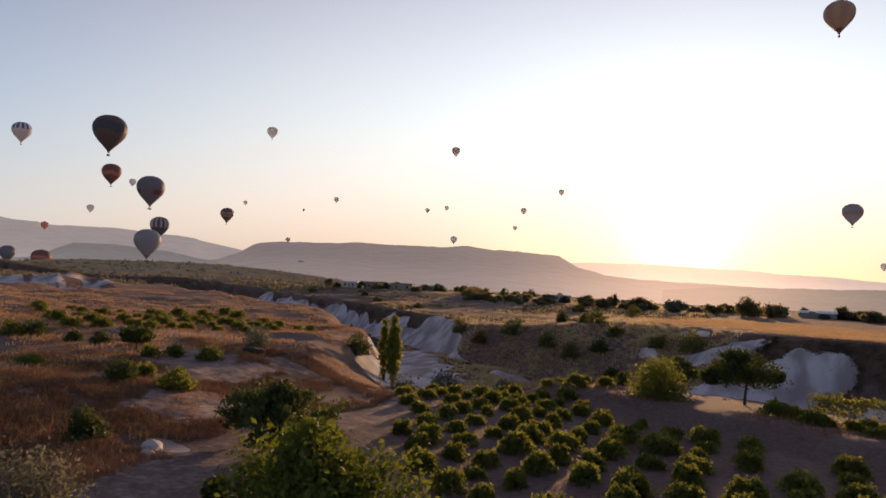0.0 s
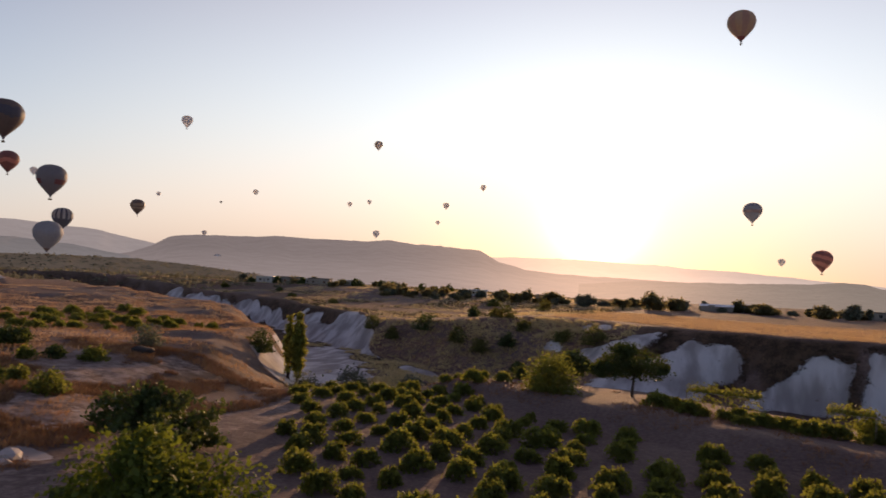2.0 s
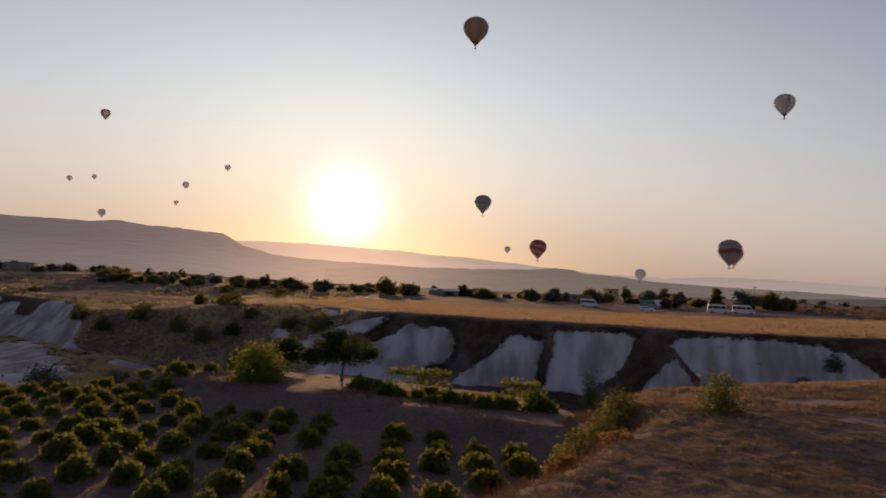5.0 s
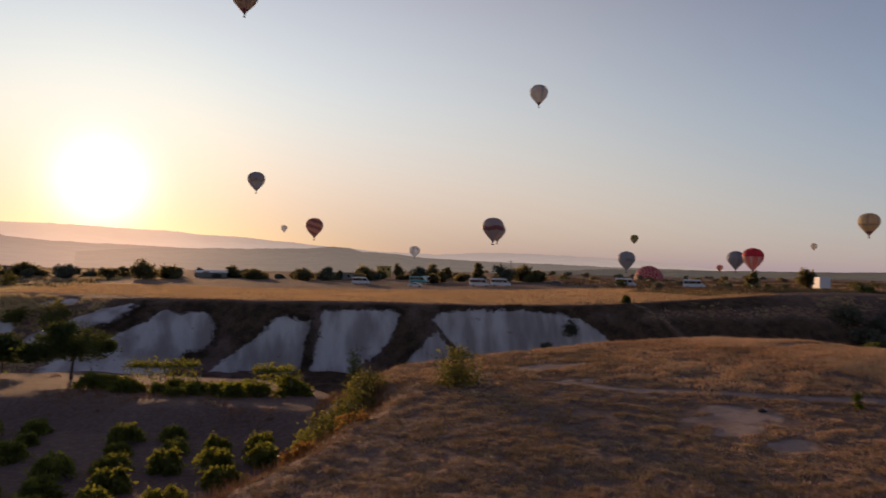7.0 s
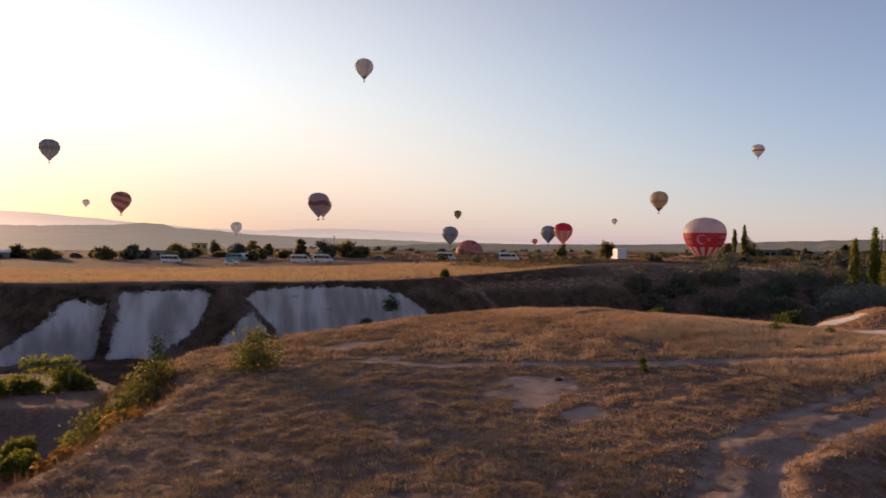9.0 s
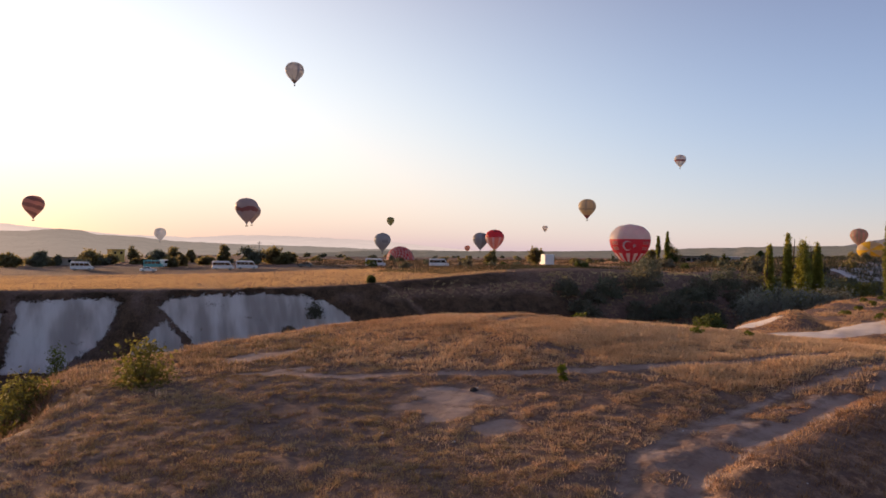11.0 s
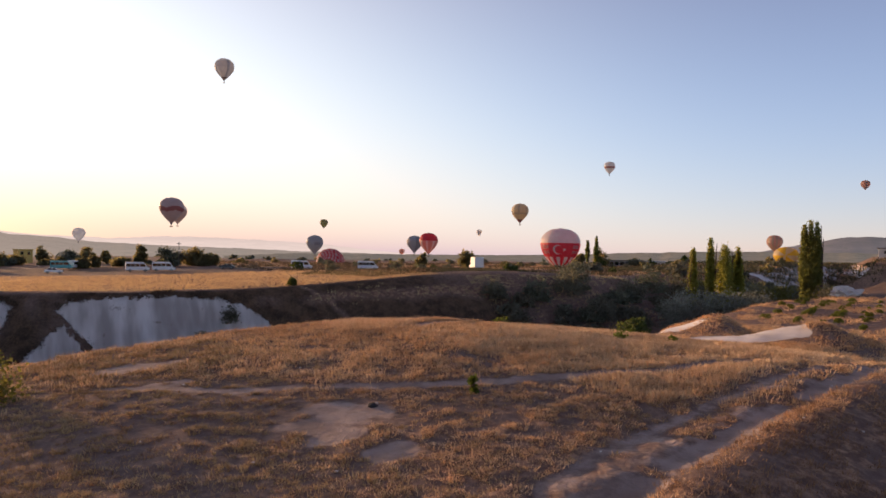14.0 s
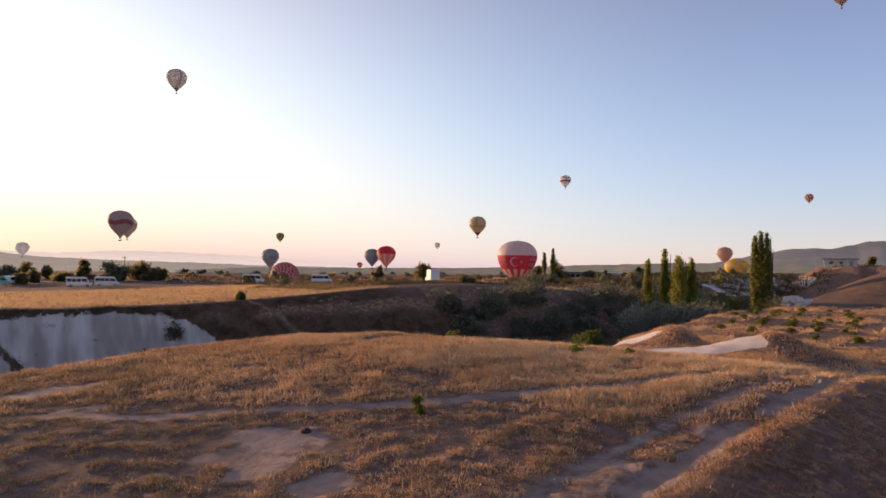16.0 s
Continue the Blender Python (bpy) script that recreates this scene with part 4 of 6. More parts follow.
# distant ones wear pale cloth in place of the haze before them
FLYING = [
    # azimuth, elevation, level distance, width, scheme, colours, label
    (-2.30, 20.16, 510, 19, lambda g, h: 2 if h < 0.12 else g // 2 % 2, ("mauve", "tan", "maroon"), "tan balloon with faint vertical stripes and maroon mouth"),
    (-64.42, 9.35, 845, 19, lambda g, h: 1 if h > 0.62 and g % 2 else 0, ("white", "blue"), "white balloon with blue stripes round its crown"),
    (-58.84, 10.07, 445, 19, zigzag(0.55, 0.80, 1, 0), ("brown", "navy", "maroon"), "dark brown balloon with a navy chevron band"),
    (-58.46, 7.07, 787, 19, zigzag(0.45, 0.62, 1, 0), ("russet", "rose"), "dark red balloon with pale chevrons"),
    (-56.90, 6.59, 2075, 19, one(0), ("mist_grey",), "small grey balloon far off"),
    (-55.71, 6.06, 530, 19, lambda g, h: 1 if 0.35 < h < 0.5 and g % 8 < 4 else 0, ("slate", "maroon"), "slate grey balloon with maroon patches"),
    (-59.66, 4.36, 2075, 19, one(0), ("mist_grey",), "pale grey balloon far off"),
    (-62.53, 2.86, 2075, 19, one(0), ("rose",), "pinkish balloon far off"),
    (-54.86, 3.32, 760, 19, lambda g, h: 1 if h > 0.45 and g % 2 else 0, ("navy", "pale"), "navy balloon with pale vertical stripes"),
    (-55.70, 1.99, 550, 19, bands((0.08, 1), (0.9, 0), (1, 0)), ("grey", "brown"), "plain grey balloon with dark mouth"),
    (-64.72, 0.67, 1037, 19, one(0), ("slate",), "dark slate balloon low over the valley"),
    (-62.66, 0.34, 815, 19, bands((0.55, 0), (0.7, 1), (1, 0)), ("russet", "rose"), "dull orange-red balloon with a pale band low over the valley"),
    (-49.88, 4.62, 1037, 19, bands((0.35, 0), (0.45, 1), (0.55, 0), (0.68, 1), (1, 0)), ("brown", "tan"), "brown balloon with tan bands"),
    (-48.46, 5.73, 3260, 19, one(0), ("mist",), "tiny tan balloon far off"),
    (-46.69, 11.53, 1268, 19, one(0), ("mist_grey",), "grey balloon high up"),
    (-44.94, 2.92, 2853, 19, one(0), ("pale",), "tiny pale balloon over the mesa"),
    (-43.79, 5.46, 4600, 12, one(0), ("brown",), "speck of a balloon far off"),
    (-43.83, 0.97, 1756, 19, one(0), ("mist_grey",), "grey balloon low before the mesa"),
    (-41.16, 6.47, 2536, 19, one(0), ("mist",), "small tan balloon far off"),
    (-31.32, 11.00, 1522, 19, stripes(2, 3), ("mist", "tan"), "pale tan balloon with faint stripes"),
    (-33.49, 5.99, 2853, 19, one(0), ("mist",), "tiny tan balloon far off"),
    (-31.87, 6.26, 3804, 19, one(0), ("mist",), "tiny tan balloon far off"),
    (-31.18, 3.62, 1902, 19, one(0), ("mist_grey",), "grey balloon above the mesa"),
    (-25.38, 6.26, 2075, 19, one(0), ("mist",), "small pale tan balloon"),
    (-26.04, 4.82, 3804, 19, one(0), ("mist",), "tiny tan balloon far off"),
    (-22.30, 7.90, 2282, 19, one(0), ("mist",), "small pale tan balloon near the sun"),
    (-1.30, 6.20, 780, 19, bands((0.45, 0), (0.62, 1), (1, 0)), ("grey", "mauve"), "grey balloon with a faint mauve band"),
    (3.45, 2.60, 761, 19, spiral(2), ("russet", "rose"), "maroon balloon with pale winding stripes"),
    (0.95, 2.44, 2075, 19, one(0), ("mist",), "small pale balloon above the ridge"),
    (18.10, 2.85, 600, 19, zigzag(0.5, 0.66, 1, 0), ("heather", "maroon"), "mauve-grey balloon with a dull maroon zigzag"),
    (18.50, 2.62, 780, 19, bands((0.7, 0), (1, 1)), ("mauve", "mist_grey"), "mauve balloon half behind another"),
    (21.75, 14.00, 713, 19, lambda g, h: 1 if h < 0.1 else (0 if g % 6 else 2), ("pale", "brown", "grey"), "pale grey balloon high in the sky"),
    (29.15, 0.45, 787, 19, lambda g, h: 1 if 0.45 < h < 0.6 and g % 8 < 3 else 0, ("grey", "slate"), "blue-grey balloon low over the plain"),
    (29.80, 2.20, 1630, 19, one(0), ("olive",), "olive balloon far off"),
    (11.62, 0.80, 1201, 19, one(0), ("mist_grey",), "grey balloon over the low hill"),
    (38.60, 0.75, 692, 19, lambda g, h: 1 if h > 0.62 else (0 if g % 3 else 2), ("rose", "red", "white"), "balloon with red crown and pinkish skirt"),
    (37.40, 0.65, 845, 19, stripes(2, 4), ("grey", "slate"), "grey-blue balloon low on the plain"),
    (36.30, 0.0, 2282, 19, one(0), ("rose",), "dull orange-pink balloon on the horizon"),
    (46.15, 3.45, 761, 19, lambda g, h: 2 if h < 0.14 else (1 if (g % 4 == 0 and h > 0.4) or 0.42 < h < 0.5 else 0), ("cream", "tan", "maroon"), "cream balloon with vertical stripes and a maroon mouth"),
    (53.40, 7.20, 1201, 19, bands((0.4, 2), (0.6, 1), (0.72, 0), (1, 2)), ("white", "maroon", "mist_grey"), "pale grey balloon with white and maroon bands"),
    (42.75, 1.75, 2282, 19, one(0), ("mist",), "small pale balloon far off"),
    (71.55, 5.45, 1756, 19, stripes(2, 2), ("mauve", "rose"), "small mauve and rose striped balloon"),
    (65.75, 1.20, 951, 19, stripes(2, 1), ("tan", "rose"), "tan and rose striped balloon low over the hills"),
    (73.60, 19.60, 700, 19, one(0), ("mauve",), "dark balloon high up"),
]
# the balloons drift with the wind: each hangs where it is for most of the time
for az, el, dist, width, scheme, colours, label in FLYING:
    eye = (1.8, 0.9, 12.3) if az < -20 else (4.2, 1.8, 12.7) if az < -2 else (7.0, 2.4, 13.0) if az < 5 else (12.5, 6.2, 12.9) if az < 40 else (15.5, 8.0, 12.6)
    balloon(width * 1.25, az, el, dist * 1.25 if dist < 3500 else dist, scheme, colours, label, spin=(az * 37) % 360, fine=dist < 1100, basket=dist < 1300, eye=eye)


# ---------------------------------------------------------------- growing things
def z_at(x, y):
    return float(ground(np.array([x]), np.array([y]))[0])


def crown_leaves(rx, rz, clumps, per, rnd, shape="round", clump_size=0.3):
    """Leaf centres gathered in clumps, with gaps between them; z from 0 to 2 rz."""
    pts = []
    lobes = rnd.uniform(0, 6.28, 3)
    for _ in range(clumps):
        while True:
            p = rnd.uniform(-1, 1, 3)
            if 0.25 < np.linalg.norm(p) < 1:
                break
        if shape == "dome":
            p[2] = abs(p[2]) * 2 - 1
        taper = 1.0
        if shape == "column":
            h = (p[2] + 1) / 2
            taper = min(1.0, 0.35 + 1.6 * h) * (1 - 0.75 * max(0, h - 0.45) / 0.55)
        c = np.array([p[0] * rx * taper, p[1] * rx * taper, (p[2] + 1) * rz])
        if shape == "round":
            swell = 1 + 0.22 * math.sin(lobes[0] + 2 * math.atan2(p[1], p[0])) + 0.18 * math.sin(lobes[1] + 3 * math.atan2(p[1], p[0]))
            c = np.array([c[0] * swell, c[1] * swell, c[2] * (0.82 + 0.24 * math.sin(lobes[2] + 2.2 * p[0] + 1.6 * p[1]))])
        s = clump_size * min(rx, rz) * rnd.uniform(0.6, 1.3)
        pts.append(c + rnd.normal(size=(per, 3)) * s * np.array([1, 1, 0.75]))
    out = np.concatenate(pts)
    out[:, 2] = np.maximum(out[:, 2], 0.04 * rz)
    return out


def limbs(height, rx, crown_base, rnd, trunk_r, forks=5):
    pieces = []
    lean = rnd.uniform(-0.06, 0.06, 2) * height
    fork = crown_base + 0.12 * (height - crown_base)
    pieces.append(tube([(0, 0, -0.25), (lean[0] * 0.3, lean[1] * 0.3, fork * 0.5), (lean[0], lean[1], fork)], [trunk_r * 1.25, trunk_r, trunk_r * 0.75], 7))
    for k in range(forks):
        a = 2 * math.pi * (k + rnd.uniform(-0.3, 0.3)) / forks
        r = rx * rnd.uniform(0.45, 0.8)
        top = fork + (height - fork) * rnd.uniform(0.45, 0.85)
        pieces.append(tube([(lean[0], lean[1], fork * 0.93), (lean[0] + math.cos(a) * r * 0.4, lean[1] + math.sin(a) * r * 0.4, fork + (top - fork) * 0.5), (lean[0] + math.cos(a) * r, lean[1] + math.sin(a) * r, top)],
                           [trunk_r * 0.6, trunk_r * 0.4, trunk_r * 0.12], 5))
    return merged(pieces)


def tree(x, y, height, width, label, leaf=None, name="tree", category="tree", group="", shape="round", clear=0.25, leaves=900, leaf_size=0.16, seed=0, sink=0.0, clump=0.21, lobes=()):
    rnd = np.random.default_rng(1000 + seed)
    ob = thing(name, pose(x, y, z_at(x, y) - sink, 0, 0, float(rnd.uniform(0, 360))), label, category, group)
    base = height * clear
    rx, rz = width / 2 * 0.82, (height - base) / 2 * 0.9
    v, f = limbs(height, rx, base, rnd, max(0.05, height * 0.022), 5 if shape != "column" else 4)
    mesh_object("trunk", v, f, BARK, ob)
    per = 26
    pts = crown_leaves(rx, rz, max(12, (2 if shape != "column" else 3) * leaves // per), per, rnd, shape, clump)
    pts[:, 2] += base
    if lobes:
        share = max(10, 2 * leaves // (per * len(lobes)))
        pts = np.concatenate([crown_leaves(r * width / 2, r * height * flat, share, per, rnd, "round", clump * 1.5) + np.array([u * width / 2, v * width / 2, low * height]) for u, v, low, r, flat in lobes])
    v, f = leaf_cloud(pts, leaf_size * 1.25, rnd=rnd)
    fast_mesh("crown", v, f, leaf or TREE_LEAF, ob)
    return ob


def shrub(x, y, height, width, label, leaf=None, leaves=350, leaf_size=0.10, seed=0, group="", name="shrub"):
    rnd = np.random.default_rng(5000 + seed)
    ob = thing(name, pose(x, y, z_at(x, y) - 0.05, 0, 0, float(rnd.uniform(0, 360))), label, "shrub", group)
    pieces = []
    for k in range(6):
        a = rnd.uniform(0, 2 * math.pi)
        r = width * rnd.uniform(0.1, 0.38)
        pieces.append(tube([(0, 0, -0.1), (math.cos(a) * r * 0.4, math.sin(a) * r * 0.4, height * 0.45), (math.cos(a) * r, math.sin(a) * r, height * rnd.uniform(0.6, 0.9))], [0.035, 0.025, 0.008], 4))
    v, f = merged(pieces)
    mesh_object("stem", v, f, BARK, ob)
    pts = crown_leaves(width / 2 * 0.85, height / 2, max(10, leaves // 9), 18, rnd, "dome", 0.3)
    v, f = leaf_cloud(pts, leaf_size * 1.2, rnd=rnd)
    fast_mesh("foliage", v, f, leaf or SHRUB_LEAF, ob)
    return ob


def vine(seed):
    """A bush vine: short stump, arching canes and a low dome of broad leaves that droops to the soil."""
    rnd = np.random.default_rng(9000 + seed)
    ob = thing("grape_vine", pose(0, 0, 0), "low bushy green grape vine on bare vineyard soil", "vine", "vineyard rows")
    v, f = tube([(0, 0, -0.15), (0.03, 0.02, 0.2), (0.0, 0.05, 0.42)], [0.09, 0.075, 0.06], 7)
    mesh_object("stump", v, f, BARK, ob)
    pieces, pts = [], []
    for k in range(11):
        a = 2 * math.pi * (k + rnd.uniform(-0.4, 0.4)) / 11
        r, top = rnd.uniform(0.75, 1.35), rnd.uniform(0.65, 1.15)
        path = [np.array([math.cos(a) * r * u, math.sin(a) * r * u, 0.35 + (top - 0.35) * math.sin(min(1, u * 1.5) * math.pi / 2) - 1.5 * max(0, u - 0.5) ** 1.3]) for u in (0, 0.25, 0.5, 0.75, 1.0)]
        pieces.append(tube([tuple(p) for p in path], [0.022, 0.02, 0.016, 0.012, 0.006], 4))
        for u in np.linspace(0.15, 1.0, 13):
            i = min(3, int(u * 4))
            c = path[i] + (path[i + 1] - path[i]) * (u * 4 - i)
            pts.append(c + rnd.normal(size=(10, 3)) * np.array([0.17, 0.17, 0.13]) - np.array([0, 0, 0.12]))
    v, f = merged(pieces)
    mesh_object("cane", v, f, BARK, ob)
    pts = np.concatenate(pts)
    pts[:, 2] = np.maximum(pts[:, 2], 0.05)
    v, f = leaf_cloud(pts, 0.12, rnd=rnd)
    fast_mesh("foliage", v, f, VINE_LEAF, ob)
    return ob


# vineyard rows on the valley terrace
stock = [vine(k) for k in range(5)]
used = 0
rnd = np.random.default_rng(31)
for i in range(-13, 7):
    for j in range(-6, 10):
        y = 46 + 3.65 * j + rnd.normal() * 0.35
        x = -6.0 + 2.95 * i - 0.12 * (y - 46) + rnd.normal() * 0.22
        edge = float(np.interp(y, MOUND_Y, MOUND_X))
        inside = x < edge - 1.0 and y + 0.45 * x < 54.5 and y > 30 and x > -27 - 0.62 * (y - 36)
        if x < -24:
            inside = x < edge and y < 76 + 0.4 * (x + 30) and x > -27 - 0.62 * (y - 36) and y > 36
        if not inside or rnd.random() < 0.08:
            continue
        s = rnd.uniform(0.72, 1.0)
        m = Matrix.Translation((x, y, z_at(x, y))) @ Matrix.Rotation(rnd.uniform(0, 6.28), 4, "Z") @ Matrix.Diagonal((s * rnd.uniform(0.85, 1.15), s, s * rnd.uniform(0.95, 1.25), 1))
        if used < len(stock):
            stock[used].matrix_basis = m
        else:
            copy_thing(stock[used % len(stock)], m)
        used += 1

# small vines of the field beyond the chalk ridges, and on the left slope
for name, spots in (("right", [(100 + 2.9 * i, 33 + 3.6 * j + 0.28 * (2.9 * i)) for i in range(15) for j in range(5)]), ("left", [(-92 - 5.2 * i + 1.6 * j, 52 + 5.0 * j + 2.2 * i) for i in range(9) for j in range(8)])):
    for x, y in spots:
        x, y = x + rnd.normal() * 0.5, y + rnd.normal() * 0.5
        if rnd.random() < 0.2:
            continue
        s = rnd.uniform(0.8, 1.35) if x < 0 else rnd.uniform(0.3, 0.6)
        copy_thing(stock[int(rnd.integers(5))], Matrix.Translation((x, y, z_at(x, y))) @ Matrix.Rotation(rnd.uniform(0, 6.28), 4, "Z") @ Matrix.Diagonal((s, s, s, 1)))

# terrace trees beside the valley
tree(-10.8, 79.0, 6.4, 9.0, "spreading dark green apricot tree on the terrace", TREE_LEAF, "apricot_tree", clear=0.24, leaves=4200, leaf_size=0.12, seed=1, clump=0.19,
     lobes=((-0.45, 0.0, 0.28, 0.5, 0.5), (0.1, 0.2, 0.42, 0.55, 0.5), (0.55, 0.0, 0.30, 0.48, 0.5), (0.0, -0.4, 0.30, 0.5, 0.45), (0.9, 0.1, 0.34, 0.25, 0.5), (-0.85, -0.1, 0.36, 0.25, 0.4), (0.25, 0.0, 0.68, 0.3, 0.5)))
tree(-19.6, 87.0, 4.4, 5.2, "small open apricot tree on the terrace", TREE_LEAF, "apricot_tree", clear=0.3, leaves=1300, leaf_size=0.16, seed=2)
tree(-26.5, 89.5, 4.8, 6.8, "dense round green tree on the terrace", VINE_LEAF, "tree", clear=0.15, leaves=1900, leaf_size=0.16, seed=3)
shrub(-17.6, 70.5, 3.9, 5.6, "big round olive-green bush on the bank", VINE_LEAF, 3200, 0.095, 4)
shrub(-25.0, 82.5, 1.8, 2.6, "low green bush by the terrace edge", TREE_LEAF, 500, 0.11, 5)
# trees at the lane
tree(-33.0, 33.5, 4.3, 9.0, "dark leafy fig tree beside the dirt lane", TREE_LEAF, "fig_tree", clear=0.1, leaves=4200, leaf_size=0.12, seed=6, clump=0.17,
     lobes=((-0.35, 0.1, 0.35, 0.55, 0.55), (0.3, -0.1, 0.22, 0.6, 0.42), (0.75, 0.2, 0.18, 0.4, 0.4), (-0.7, -0.2, 0.12, 0.42, 0.5), (0.0, 0.5, 0.3, 0.45, 0.6), (0.1, -0.5, 0.05, 0.5, 0.4), (-0.15, 0.0, 0.62, 0.32, 0.5)))
tree(-15.6, 17.6, 5.9, 7.4, "bright green walnut tree close below the camera", BRIGHT_LEAF, "walnut_tree", clear=0.12, leaves=13000, leaf_size=0.085, seed=7, clump=0.2,
     lobes=((-0.3, 0.2, 0.3, 0.55, 0.5), (0.35, 0.1, 0.25, 0.55, 0.5), (0.0, -0.4, 0.2, 0.6, 0.45), (0.7, -0.2, 0.1, 0.42, 0.5), (-0.75, 0.0, 0.12, 0.4, 0.5), (0.05, 0.1, 0.55, 0.4, 0.5)))
tree(-24.8, 21.2, 2.6, 1.3, "young thin sapling beside the lane", TREE_LEAF, "sapling", clear=0.2, leaves=350, leaf_size=0.10, seed=8)
shrub(-27.5, 14.2, 3.4, 5.2, "large grey-green oleaster bush by the lane", BRUSH_LEAF, 3600, 0.07, 9, name="oleaster_bush")
# poplars and thicket on the valley floor
tree(-65.5, 91.0, 13.2, 2.8, "slender upright poplar on the valley floor", AUTUMN_LEAF, "poplar_tree", shape="column", clear=0.06, leaves=2600, leaf_size=0.17, seed=10)
tree(-67.8, 91.5, 11.4, 2.2, "narrow young poplar beside a taller one", AUTUMN_LEAF, "poplar_tree", shape="column", clear=0.06, leaves=1200, leaf_size=0.16, seed=11)
for k, (x, y, h, wd) in enumerate([(-60, 86, 3.8, 5.5), (-70, 87, 3.4, 4.6), (-59, 97, 4.0, 6.0), (-54, 92, 2.8, 4.5), (-50, 101, 3.0, 5.0), (-44, 98, 2.2, 4.0)]):
    shrub(x, y, h, wd, "grey-green willow scrub on the valley floor", (OLIVE_LEAF, TREE_LEAF)[k % 2], 900, 0.14, 20 + k, "valley scrub")
# shrubs on the grassy slope beyond
for k, (x, y, h, wd) in enumerate([(-89.9, 154.2, 3.2, 5.0), (-79.6, 146.3, 2.6, 3.6), (-71.0, 147.3, 3.4, 7.0), (-59.2, 140.0, 3.2, 4.3), (-52.5, 136.5, 3.2, 4.4), (-47.2, 138.9, 2.8, 3.7), (-53.1, 153.6, 3.0, 5.5), (-46.1, 146.4, 2.8, 3.3),
                                   (-66.6, 166.4, 2.5, 3.3), (-34.6, 137.0, 2.6, 4.2), (-27.1, 133.0, 3.4, 6.3), (-90.9, 243.3, 2.8, 6.5), (-65.0, 223.7, 3.4, 5.4), (-140.6, 209.4, 1.7, 4.2), (-41, 128, 2.0, 3.5), (-58, 160, 2.2, 3.2)]):
    shrub(x, y, h, wd, "round olive thorn bush on the dry slope", (SHRUB_LEAF, TREE_LEAF)[k % 3 == 2], 520, 0.17, 40 + k, "slope bushes")
# left slope
tree(-68.3, 46.3, 3.3, 4.6, "small rounded tree on the dry slope", TREE_LEAF, "tree", clear=0.28, leaves=1100, leaf_size=0.13, seed=12)
for k, (x, y, h, wd) in enumerate([(-63.9, 59.8, 2.7, 3.4), (-88.8, 45.9, 1.8, 4.2), (-88.6, 43.1, 1.8, 3.3), (-40.9, 24.6, 1.9, 2.6), (-49.0, 37.1, 1.8, 3.4), (-52.7, 34.6, 1.6, 3.2), (-60.1, 49.7, 1.5, 3.4), (-63.2, 47.4, 1.2, 2.4),
                                   (-55.5, 38.8, 1.2, 2.2), (-75.7, 46.8, 1.3, 3.0), (-63.4, 44.6, 1.1, 2.1), (-80.2, 46.1, 1.2, 2.3), (-66.5, 34.1, 1.0, 3.1)]):
    shrub(x, y, h, wd, "low dark green bush on dry grass", OLIVE_LEAF if k == 0 else (VINE_LEAF, TREE_LEAF)[k % 2], 600, 0.11, 60 + k, "bushes on the left slope")
# beside the grassy mound
for k, (x, y, h, wd, leaf, label) in enumerate([
        (19.9, 44.2, 2.3, 3.0, SHRUB_LEAF, "airy grey-green bush in the grass"), (11.8, 42.2, 2.4, 3.4, SHRUB_LEAF, "straggly yellow-green bush on the bank"), (13.9, 46.2, 2.4, 3.6, SHRUB_LEAF, "straggly yellow-green bush on the bank"),
        (36.9, 31.0, 0.8, 0.55, BRIGHT_LEAF, "small bright green plant in dry grass"), (54.5, 35.7, 0.7, 1.1, BRIGHT_LEAF, "low green weed in dry grass"), (59.0, 38.8, 0.9, 2.0, BRIGHT_LEAF, "low green weed in dry grass"),
        (52.5, 45.0, 0.7, 1.6, BRIGHT_LEAF, "low green weed on the crest"), (57.8, 34.0, 0.5, 1.0, BRIGHT_LEAF, "low green weed on the crest"), (63.0, 40.5, 1.3, 2.4, TREE_LEAF, "dark green weed behind the crest"),
        (59.6, 113.2, 2.8, 2.6, BRUSH_LEAF, "dark bush clinging to the chalk face"), (55.2, 113.6, 1.9, 2.6, BRUSH_LEAF, "dark bush clinging to the chalk face"), (71.0, 114.6, 1.3, 1.7, TREE_LEAF, "round green bush on the plateau's brink"),
        (21.3, 107.7, 6.2, 2.6, POPLAR_LEAF, "upright green bush before the chalk face"), (10.4, 66.8, 2.5, 2.8, POPLAR_LEAF, "leafy green bush beside the pergola"),
        (10.5, 39.4, 1.1, 2.8, RUST_LEAF, "low rusty-orange bush on the bank"), (12.9, 44.6, 2.1, 3.2, SHRUB_LEAF, "straggly yellow-green bush on the bank"), (15.0, 49.0, 2.0, 3.0, SHRUB_LEAF, "straggly yellow-green bush on the bank"), (11.2, 45.2, 1.6, 2.6, VINE_LEAF, "dark green bush at the foot of the bank"),
        (9.2, 37.0, 0.9, 2.6, RUST_LEAF, "low rusty-orange bush on the bank"), (12.6, 37.4, 0.8, 2.2, RUST_LEAF, "low rusty-orange bush on the bank")]):
    shrub(x, y, h, wd, label, leaf, (900 if leaf is SHRUB_LEAF else 700) if h > 1 else 160, (0.075 if leaf is SHRUB_LEAF else 0.10) if h > 1 else 0.06, 80 + k)
